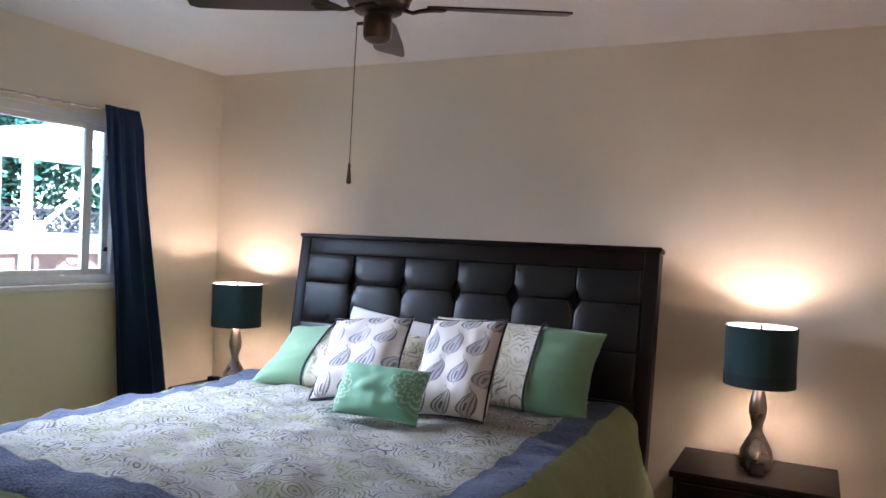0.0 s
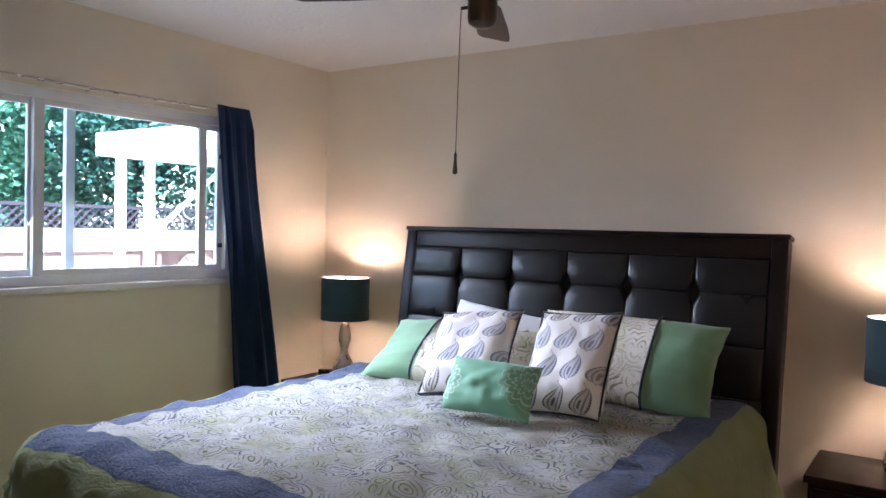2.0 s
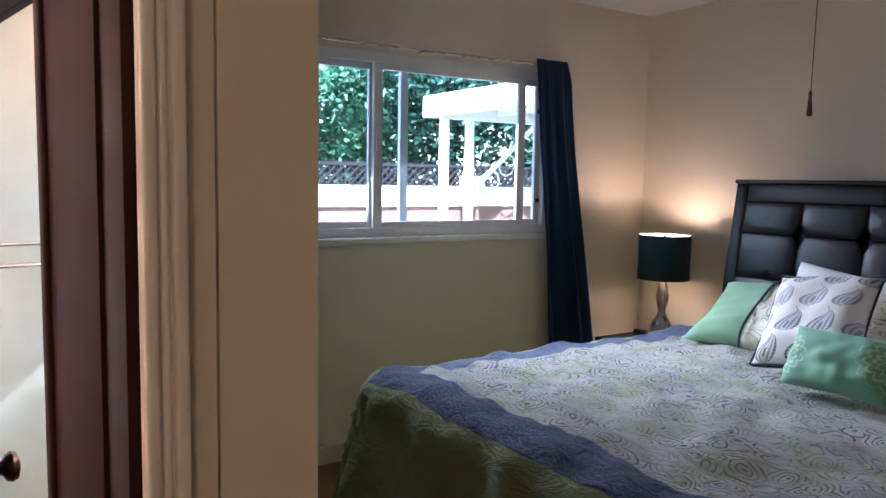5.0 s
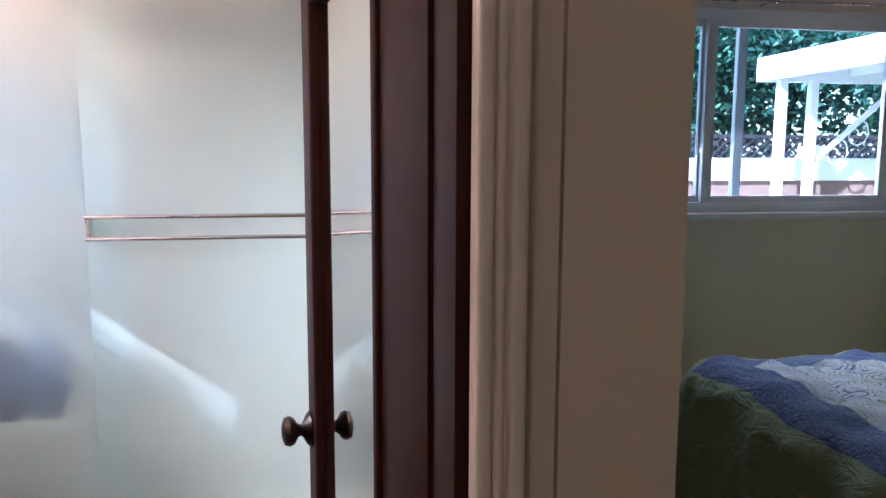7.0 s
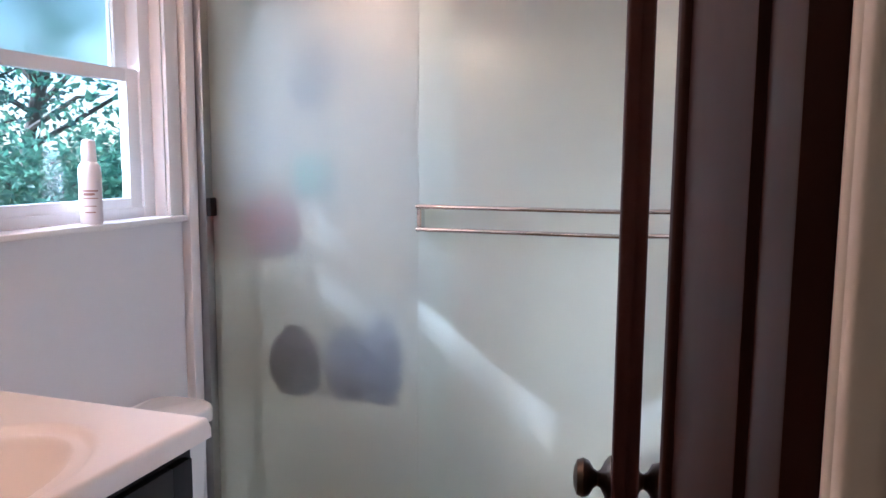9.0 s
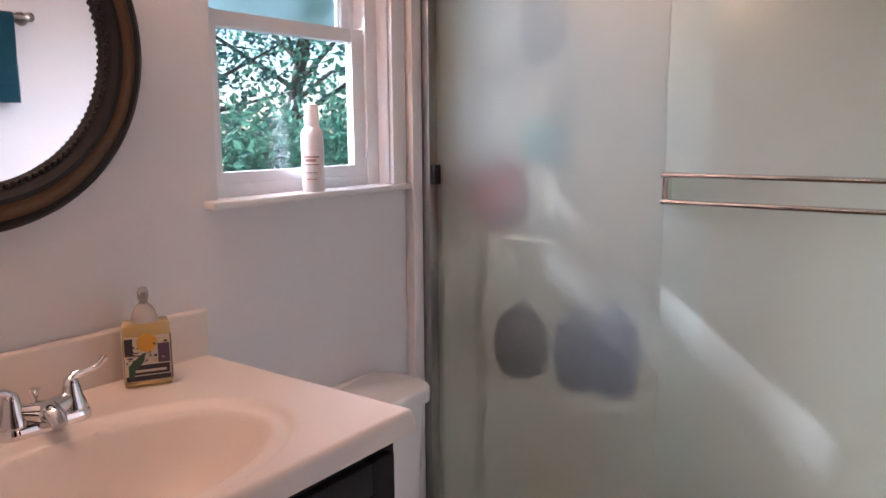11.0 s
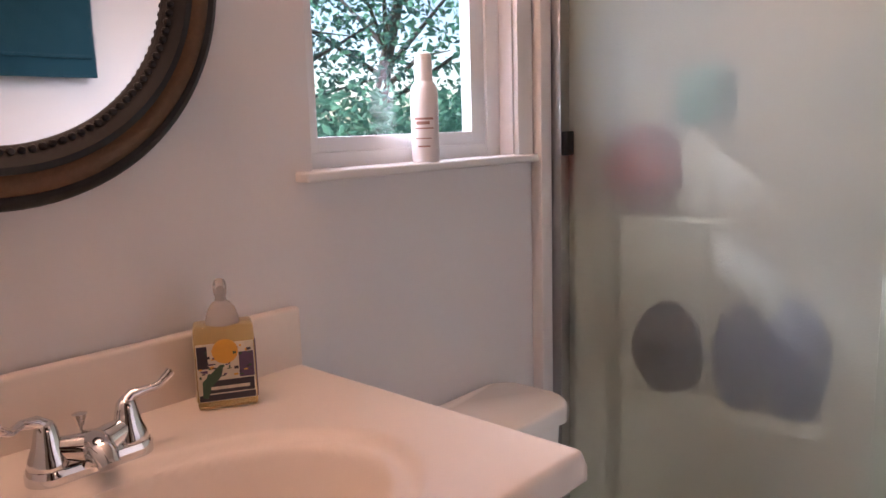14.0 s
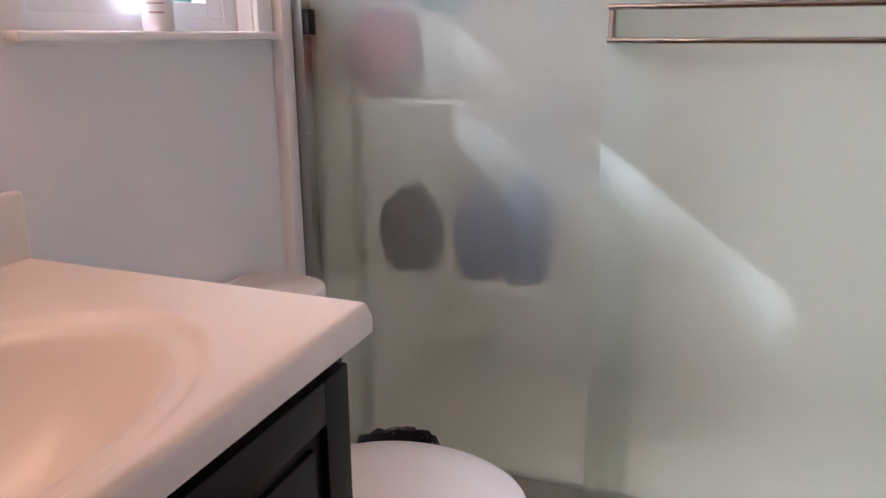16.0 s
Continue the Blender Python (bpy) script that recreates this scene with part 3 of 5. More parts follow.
def build_bed():
    bed = thing("bed", "dark wooden king bed with a tufted black leather headboard", "bed", pose(BX, -0.2, 0))
    lean = Matrix.Rotation(radians(-8.5), 4, "X")

    def tilt(bm):
        """Leans a headboard piece back; its local z runs up the panel."""
        bm.transform(Matrix.Translation((0, -0.19, 0.02)) @ lean)
        return bm
    h, w = 1.465, 1.05
    head = part("headboard_frame", tilt(bm_box(-w, w, 0.035, 0.075, 0.0, h - 0.03, 0.004)), M["espresso"], bed)
    part("post", tilt(bm_box(-w, -w + 0.072, -0.012, 0.06, 0, h - 0.02, 0.008)), M["espresso_z"], head)
    part("post", tilt(bm_box(w - 0.072, w, -0.012, 0.06, 0, h - 0.02, 0.008)), M["espresso_z"], head)
    part("top_rail", tilt(bm_box(-w + 0.070, w - 0.070, -0.010, 0.06, h - 0.115, h - 0.021, 0.008)), M["espresso"], head)
    part("cap", tilt(bm_box(-w - 0.008, w + 0.008, -0.022, 0.082, h - 0.022, h, 0.007, 3)), M["espresso"], head)
    pad = part("headboard_panel", tilt(bm_box(-w + 0.07, w - 0.07, 0.018, 0.04, 0.3, h - 0.105)), M["leather"], bed, "tufted black leather panel")
    # pads, with corners cut off where four of them meet
    cols, rows = 6, 4
    cw, rh = (2 * w - 0.144) / cols, 0.232
    top = h - 0.118
    for c in range(cols):
        for r in range(rows):
            xa, xb = -w + 0.072 + c * cw, -w + 0.072 + (c + 1) * cw
            zb, za = top - (r * rh if r else 0), top - (r + 1) * rh
            if r == 0:
                za = top - 0.165
            else:
                zb, za = top - 0.165 - (r - 1) * rh, top - 0.165 - r * rh
            cut = 0.064

            def corner(x, z, sx, sz):
                inner_x = (sx < 0 and c > 0) or (sx > 0 and c < cols - 1)
                inner_z = (sz < 0) or (sz > 0 and r > 0)
                if inner_x and inner_z:
                    return ((x - sx * cut * 0.5, z), (x, z - sz * cut)) if sx * sz > 0 else ((x, z - sz * cut), (x - sx * cut * 0.5, z))
                return ((x, z),)
            loop = [*corner(xb, zb, 1, 1), *corner(xb, za, 1, -1), *corner(xa, za, -1, -1), *corner(xa, zb, -1, 1)]
            cx, cz = (xa + xb) / 2, (za + zb) / 2
            bm = bmesh.new()
            rings = []
            for s, y in ((1.0, 0.02), (1.0, -0.006), (0.992, -0.013), (0.972, -0.018), (0.90, -0.022), (0.55, -0.026)):
                rings.append([bm.verts.new((cx + (x - cx) * s, y, cz + (z - cz) * s)) for x, z in loop])
            k = len(loop)
            for a, b in zip(rings, rings[1:]):
                for i in range(k):
                    bm.faces.new((a[i], a[(i + 1) % k], b[(i + 1) % k], b[i]))
            bm.faces.new(rings[-1])
            bmesh.ops.recalc_face_normals(bm, faces=bm.faces[:])
            ob = part("pad", tilt(bm), M["leather"], pad)
            ob.data.set_sharp_from_angle(angle=radians(75))
    part("side_rail", bm_box(-1.0, -0.965, -2.3, -0.12, 0.16, 0.36, 0.006), M["espresso"], bed)
    part("side_rail", bm_box(0.965, 1.0, -2.3, -0.12, 0.16, 0.36, 0.006), M["espresso"], bed)
    part("foot_rail", bm_box(-1.0, 1.0, -2.34, -2.3, 0.16, 0.36, 0.006), M["espresso"], bed)
    part("slat_base", bm_box(-0.965, 0.965, -2.3, -0.13, 0.28, 0.33), M["espresso"], bed)
    for x in (-0.96, 0.96):
        part("leg", bm_box(x - 0.035, x + 0.035, -2.33, -2.26, 0, 0.17, 0.006), M["espresso_z"], bed)


build_bed()
mat_bm = bm_box(BX - 0.95, BX + 0.95, -2.45, -0.42, 0.335, 0.685, 0.05, 4)
solid("mattress", mat_bm, M["white_cloth"], "white mattress under the comforter", "mattress")


def comforter():
    """One cloth laid over the mattress: flat on top, turning down at the sides and the foot."""
    nu, nv = 132, 124
    half, foot, fall = 0.90, 2.40, 0.56     # start of the turn at the sides, at the foot, length that hangs
    head_y = -0.36
    R = 0.13

    def place(s, t):
        dx, dy = max(abs(s) - half, 0.0), max(t - foot, 0.0)
        d = math.hypot(dx, dy)
        sx = math.copysign(1, s)
        x, y = sx * min(abs(s), half), min(t, foot)
        z = 0.725
        puff = 0.022 * fractal(s * 2.3, t * 2.3, 3) + 0.018 * fractal(s * 5, t * 7, 9) + 0.012 * fractal(s * 8, t * 11, 5)
        z += puff + 0.02 * math.cos(s * 1.5)
        if d > 0:
            nx, ny = sx * dx / d, dy / d
            a = min(d / R, math.pi / 2)
            out = R * math.sin(a)
            down = R * (1 - math.cos(a))
            rest = max(d - R * math.pi / 2, 0)
            along = x * abs(ny) + y * abs(nx) + math.atan2(dy, dx + 1e-9) * 0.35
            fold = 0.7 * math.sin(along * 17 + 3.5 * fractal(along * 2, d * 3, 1)) + 1.3 * fractal(along * 9, d * 5, 4)
            out += rest * 0.22 + fold * 0.013 * min(1, d / 0.25)
            down += rest * 0.95
            x, y, z = x + nx * out, y + ny * out, z - down
        # the cloth heaps up a little where it meets the pillows
        return Vector((BX + x, head_y - (y - 0.36), max(z, 0.03)))
    grid = []
    for j in range(nv + 1):
        t = 0.36 + (foot + fall - 0.36) * j / nv
        grid.append([(s := -(half + fall) + 2 * (half + fall) * i / nu, t, place(s, t)) for i in range(nu + 1)])
    whole = thing("comforter", "printed white comforter with blue band and green border", "comforter")
    tone = {"printed_centre": "white cloth with olive and grey scrollwork", "band": "flecked slate blue band", "border": "apple green gathered border"}
    for nm, low, high in (("printed_centre", -9, 0.0), ("band", 0.0, 0.145), ("border", 0.145, 9)):
        bm = bmesh.new()
        uvl = bm.loops.layers.uv.new("uv")
        made = {}
        for ja in range(nv):
            for i in range(nu):
                q = (grid[ja][i], grid[ja + 1][i], grid[ja + 1][i + 1], grid[ja][i + 1])
                ms, mt = sum(c[0] for c in q) / 4, sum(c[1] for c in q) / 4
                if not low <= max(abs(ms) - 0.79, mt - 2.36) < high:
                    continue
                vs = []
                for s, t, co in q:
                    if (s, t) not in made:
                        made[s, t] = bm.verts.new(co)
                    vs.append(made[s, t])
                f = bm.faces.new(vs)
                for loop, (s, t, _) in zip(f.loops, q):
                    loop[uvl].uv = (s, t)
        bmesh.ops.solidify(bm, geom=bm.faces[:], thickness=-0.012)
        part(nm, bm, M["comforter"], whole, tone[nm]).data.set_sharp_from_angle(angle=radians(80))


comforter()


def cushion_bm(w, h, thick, n=22, sag=0.05, seed=0, pinch=0.10):
    """A stuffed cushion standing in its own xz plane, with dog-eared corners; uv 0..1 on both faces."""
    bm = bmesh.new()
    uvl = bm.loops.layers.uv.new("uv")
    sides = []
    for side in (-1, 1):
        rows = []
        for j in range(n + 1):
            row = []
            for i in range(n + 1):
                u, v = i / n, j / n
                a, b = 2 * u - 1, 2 * v - 1
                full = max(0.0, (1 - a ** 4)) ** 0.55 * max(0.0, (1 - b ** 4)) ** 0.55
                x = a * w / 2 * (1 - pinch * (1 - b * b) * a * a * 0.6) + 0.008 * fractal(v * 4 + seed, a, seed + 2)
                z = b * h / 2 * (1 - pinch * (1 - a * a) * b * b * 0.6)
                wr = fractal(u * 3 + seed, v * 3, seed) * 0.014 + fractal(u * 8 + seed, v * 7, seed) * 0.006
                y = side * (thick / 2 * full) + wr * (0.3 + full) + sag * 0.2 * a * a
                row.append((u, v, bm.verts.new((x, y, z))))
            rows.append(row)
        sides.append(rows)
        for p, q in zip(rows, rows[1:]):
            for i in range(n):
                quad = (p[i], p[i + 1], q[i + 1], q[i])
                f = bm.faces.new([k[2] for k in (quad if side < 0 else quad[::-1])])
                for loop, (u, v, _) in zip(f.loops, quad if side < 0 else quad[::-1]):
                    loop[uvl].uv = (u, v)
    bmesh.ops.remove_doubles(bm, verts=bm.verts[:], dist=1e-4)
    return bm


def seam_loop(w, h, pinch=0.10, y=0.0):
    pts = []
    for k in range(80):
        f = k / 80 * 4
        e, t = int(f), f - int(f)
        a, b = ((2 * t - 1, -1), (1, 2 * t - 1), (1 - 2 * t, 1), (-1, 1 - 2 * t))[e]
        pts.append((a * w / 2 * (1 - pinch * (1 - b * b) * a * a * 0.6), y, b * h / 2 * (1 - pinch * (1 - a * a) * b * b * 0.6)))
    return pts


def cushion(name, label, w, h, thick, material, m, seed, piping=None, smooth=80):
    ob = thing(name, label, "pillow", m)
    c = part("cover", cushion_bm(w, h, thick, seed=seed), material, ob)
    c.data.set_sharp_from_angle(angle=radians(smooth))
    if piping:
        part("piping", bm_tube(seam_loop(w, h), 0.0045, 8, closed=True), piping, ob, "navy piping")
    return ob


def sham(label, m, flip, seed):
    """A sham: printed middle and a plain green flange end, joined at a dark ribbon."""
    ob = thing("pillow_sham", label, "pillow", m)
    w, h, thick = 0.84, 0.45, 0.16
    whole = cushion_bm(w, h, thick, 30, seed=seed)
    for nm, mat, keep in (("printed_middle", M["sham"], -1), ("green_end", M["green"], 1)):
        bm = whole.copy()
        edge = flip * (w / 2 - 0.275)
        drop = [v for v in bm.verts if keep * flip * (v.co.x - edge) < -0.015]
        bmesh.ops.delete(bm, geom=drop, context="VERTS")
        part(nm, bm, mat, ob).data.set_sharp_from_angle(angle=radians(80))
    whole.free()
    ribbon = []
    x = flip * (w / 2 - 0.275)
    full = (1 - (x / (w / 2)) ** 4) ** 0.55
    for k in range(41):
        b = -1 + 2 * k / 40
        ribbon.append((x, -(thick / 2 * full * max(0, 1 - b ** 4) ** 0.55) - 0.008, b * h / 2))
    part("ribbon", bm_tube(ribbon, 0.006, 6), M["piping"], ob, "navy ribbon")
    return ob


def lie(x, y, z, back, turn=0.0, roll=0.0):
    """A pillow's pose: bottom edge middle at (x, y, z), leaning back by degrees and turned about the upright."""
    return Matrix.Translation((x, y, z)) @ Matrix.Rotation(radians(turn), 4, "Z") @ Matrix.Rotation(radians(-back), 4, "X") @ Matrix.Rotation(radians(roll), 4, "Y")


def up(h):
    return Matrix.Translation((0, 0, h / 2))


cushion("white_pillow", "plain white bed pillow leaning on the headboard", 0.60, 0.42, 0.12, M["white_cloth"], lie(1.71, -0.73, 0.71, 31, 8, 8) @ up(0.42), 3)
cushion("white_pillow", "plain white bed pillow leaning on the headboard", 0.70, 0.42, 0.16, M["white_cloth"], lie(2.18, -0.55, 0.71, 34, -3, -2) @ up(0.38), 5)
sham("sage green and floral printed pillow sham", lie(1.62, -0.97, 0.755, 60, 10, 2) @ up(0.43), -1, 7)
sham("sage green and floral printed pillow sham", lie(2.36, -0.79, 0.75, 40, 2, 1) @ up(0.42), 1, 11)
cushion("throw_pillow", "white throw pillow with slate blue paisley print and navy piping", 0.40, 0.43, 0.14, M["paisley"], lie(1.85, -1.16, 0.765, 40, 0, -8) @ up(0.43), 13, M["piping"])
cushion("throw_pillow", "white throw pillow with slate blue paisley print and navy piping", 0.36, 0.44, 0.14, M["paisley"], lie(2.32, -1.21, 0.76, 31, -8, -5) @ up(0.44), 17, M["piping"])
cushion("lumbar_pillow", "small mint green pillow with pale embroidered scallops", 0.39, 0.22, 0.13, M["mint"], lie(2.10, -1.39, 0.765, 30, 0, 0) @ up(0.22), 19)


# ---- nightstands and lamps ----
def nightstand(label, m):
    ns = thing("nightstand", label, "nightstand", m, "nightstands beside the bed")
    w, d, h = 0.33, 0.45, 0.51
    part("top", bm_box(-w, w, -d, 0.0, h - 0.03, h, 0.005, 3), M["espresso"], ns)
    part("body", bm_box(-w + 0.015, w - 0.015, -d + 0.02, -0.002, 0.10, h - 0.031, 0.003), M["espresso_z"], ns)
    for z in (0.115, 0.295):
        dr = part("drawer", bm_box(-w + 0.03, w - 0.03, -d + 0.004, -d + 0.022, z, z + 0.165, 0.004), M["espresso"], ns)
        k = bm_lathe([(0.006, 0), (0.006, 0.012), (0.014, 0.018), (0.012, 0.026), (0, 0.028)], 16)
        k.transform(Matrix.Translation((0, -d + 0.004, z + 0.085)) @ Matrix.Rotation(radians(90), 4, "X"))
        part("knob", k, M["nickel"], dr, "small nickel knob")
    for x in (-w + 0.04, w - 0.04):
        for y in (-d + 0.05, -0.03):
            part("leg", bm_box(x - 0.022, x + 0.022, y - 0.022, y + 0.022, 0, 0.105, 0.003), M["espresso_z"], ns)
    return ns


nightstand("dark espresso wooden nightstand carrying a lamp", pose(3.405, -0.055, 0))
nightstand("dark espresso wooden nightstand carrying a lamp", pose(0.475, -0.075, 0))


def table_lamp(m, label):
    lamp = thing("table_lamp", label, "lamp", m, "bedside lamps")
    prof = [(0.050, 0.0), (0.066, 0.012), (0.072, 0.045), (0.066, 0.085), (0.046, 0.125), (0.027, 0.160), (0.021, 0.180), (0.026, 0.205),
            (0.037, 0.245), (0.038, 0.275), (0.030, 0.320), (0.021, 0.355), (0.018, 0.385), (0.022, 0.392), (0.012, 0.398)]
    part("base", bm_lathe(prof, 40), M["nickel"], lamp, "brushed nickel gourd shaped base")
    part("stem", bm_lathe([(0.009, 0.396), (0.009, 0.465), (0.018, 0.470), (0.018, 0.505), (0.012, 0.522)], 16), M["nickel"], lamp)
    r0, r1, za, zb = 0.147, 0.150, 0.372, 0.632
    shade = part("shade", bm_lathe([(r0, za), (r1, zb), (r1 - 0.002, zb), (r0 - 0.002, za)], 56), M["teal_shade"], lamp, "dark teal fabric drum shade")
    for ob in (shade,):
        bm = bmesh.new()
        bm.from_mesh(ob.data)
        bmesh.ops.delete(bm, geom=[f for f in bm.faces if len(f.verts) > 4], context="FACES_ONLY")
        bm.to_mesh(ob.data)
        bm.free()

    def ring(ra, rb, z0, z1):
        bm = bm_lathe([(ra, z0), (ra, z1), (rb, z1), (rb, z0)], 56)
        bmesh.ops.delete(bm, geom=[f for f in bm.faces if len(f.verts) > 4], context="FACES_ONLY")
        return bm
    part("shade_band", ring(r0 + 0.0025, r0 - 0.001, za, za + 0.058), M["teal_band"], shade, "darker satin band")
    part("shade_liner", ring(r0 - 0.003, r0 - 0.0045, za + 0.002, zb - 0.001), M["liner"], shade, "white inner liner")
    part("bulb", bm_lathe([(0, 0.520), (0.011, 0.523), (0.019, 0.532), (0.023, 0.545), (0.019, 0.558), (0.011, 0.566), (0, 0.569)], 24), M["bulb"], lamp, "glowing warm bulb")
    bm = bmesh.new()
    for k in range(3):
        a = 2 * math.pi * k / 3 + 0.4
        bm_tube([(0.01 * math.cos(a), 0.01 * math.sin(a), zb - 0.018), (0.08 * math.cos(a), 0.08 * math.sin(a), zb - 0.016), ((r1 - 0.004) * math.cos(a), (r1 - 0.004) * math.sin(a), zb - 0.004)], 0.0016, 6, bm)
    part("spider", bm, M["nickel"], lamp)
    part("harp", bm_tube([(0.0, -0.0, 0.458), (0.045, 0, 0.48), (0.052, 0, 0.55), (0.035, 0, 0.605), (0, 0, zb - 0.017), (-0.035, 0, 0.605), (-0.052, 0, 0.55), (-0.045, 0, 0.48), (0, 0, 0.458)], 0.0016, 6), M["nickel"], lamp)
    part("finial", bm_lathe([(0.003, zb - 0.02), (0.006, zb - 0.008), (0.007, zb), (0.003, zb + 0.008), (0, zb + 0.010)], 12), M["bronze"], lamp)
    return lamp


table_lamp(pose(3.405, -0.27, 0.511, 0, 0, 20), "brushed nickel gourd lamp with dark teal drum shade, lit")
table_lamp(pose(0.43, -0.27, 0.511, 0, 0, -30), "brushed nickel gourd lamp with dark teal drum shade, lit")
solid("clock", bm_box(3.39, 3.445, -0.385, -0.355, 0.512, 0.565, 0.004), M["black"], "small black clock on the nightstand", "clock")
solid("clock", bm_box(0.335, 0.395, -0.40, -0.36, 0.512, 0.58, 0.004), M["black"], "small black clock on the nightstand", "clock")


# ---- ceiling fan ----
def ceiling_fan():
    fan = thing("ceiling_fan", "dark bronze ceiling fan with four wooden blades, at rest", "ceiling fan", pose(2.205, -1.625, 0))
    part("canopy", bm_lathe([(0.07, 2.50), (0.07, 2.475), (0.05, 2.44), (0.02, 2.43)], 32), M["bronze"], fan)
    part("downrod", bm_lathe([(0.012, 2.44), (0.012, 2.36)], 16), M["bronze"], fan)
    part("motor_housing", bm_lathe([(0.03, 2.37), (0.09, 2.36), (0.115, 2.335), (0.118, 2.295), (0.105, 2.265), (0.085, 2.255), (0.083, 2.245), (0.05, 2.24)], 40), M["bronze"], fan)
    bm = bmesh.new()
    for k in range(24):
        a = 2 * math.pi * k / 24
        bm_box(-0.006, 0.006, -0.004, 0.004, -0.012, 0.012, 0.002, 1, bm)
        bm.verts.ensure_lookup_table()
        new_v = [v for v in bm.verts if not v.tag]
        for v in new_v:
            v.co = Matrix.Rotation(a, 4, "Z") @ (v.co + Vector((0.112, 0, 2.28)))
            v.tag = True
    tagged(part("vent_ring", bm, M["nickel"], fan), kind="stuff")
    part("switch_housing", bm_lathe([(0.05, 2.245), (0.052, 2.235), (0.048, 2.228), (0.050, 2.222), (0.050, 2.165), (0.046, 2.15), (0.028, 2.138), (0, 2.133)], 36), M["bronze"], fan)
    for k in range(4):
        a = radians(27 + 90 * k)
        m = Matrix.Rotation(a, 4, "Z") @ Matrix.Translation((0, 0, 2.268)) @ Matrix.Rotation(radians(12), 4, "X")
        bm = bmesh.new()
        out = []
        for i in range(25):
            f = i / 24
            x = 0.17 + 0.50 * f
            half = 0.050 + 0.018 * min(1, f * 1.6)
            if f > 0.93:
                half *= 1 - 0.22 * ((f - 0.93) / 0.07) ** 2
            if f < 0.06:
                half *= 0.75 + 0.25 * f / 0.06
            out.append((x, half))
        loop = [(x, h) for x, h in out] + [(x, -h) for x, h in out[::-1]]
        top = [bm.verts.new((x, y, 0.003)) for x, y in loop]
        low = [bm.verts.new((x, y, -0.003)) for x, y in loop]
        bm.faces.new(top), bm.faces.new(low[::-1])
        for i in range(len(loop)):
            bm.faces.new((top[i], low[i], low[(i + 1) % len(loop)], top[(i + 1) % len(loop)]))
        bm.transform(m)
        bmesh.ops.recalc_face_normals(bm, faces=bm.faces[:])
        blade = part("blade", bm, M["blade"], fan, "dark wooden blade")
        br = bm_tube([(0.085, 0, -0.012), (0.12, 0, -0.02), (0.15, 0.012, -0.012), (0.19, 0.026, -0.006), (0.225, 0.02, -0.006)], 0.007, 8)
        bm_tube([(0.085, 0, -0.012), (0.12, 0, -0.02), (0.15, -0.012, -0.012), (0.19, -0.026, -0.006), (0.225, -0.02, -0.006)], 0.007, 8, br)
        bm_tube([(0.12, 0, -0.02), (0.17, 0, -0.009), (0.235, 0, -0.006)], 0.006, 8, br)
        br.transform(m)
        part("blade_iron", br, M["bronze"], blade, "bronze scrolled blade bracket")
    part("pull_switch", bm_tube([(-0.045, -0.02, 2.205), (-0.068, -0.028, 2.203)], 0.006, 8), M["bronze"], fan)
    ch = part("pull_chain", bm_tube([(-0.067, -0.028, 2.203), (-0.070, -0.028, 2.1), (-0.076, -0.027, 1.71)], 0.0017, 6), M["bronze"], fan)
    part("pull_knob", bm_lathe([(0.002, 0.075), (0.006, 0.066), (0.0045, 0.055), (0.007, 0.03), (0.009, 0.006), (0.006, 0)], 16, at=(-0.077, -0.027, 1.645)), M["bronze"], ch, "turned bronze pull")


ceiling_fan()


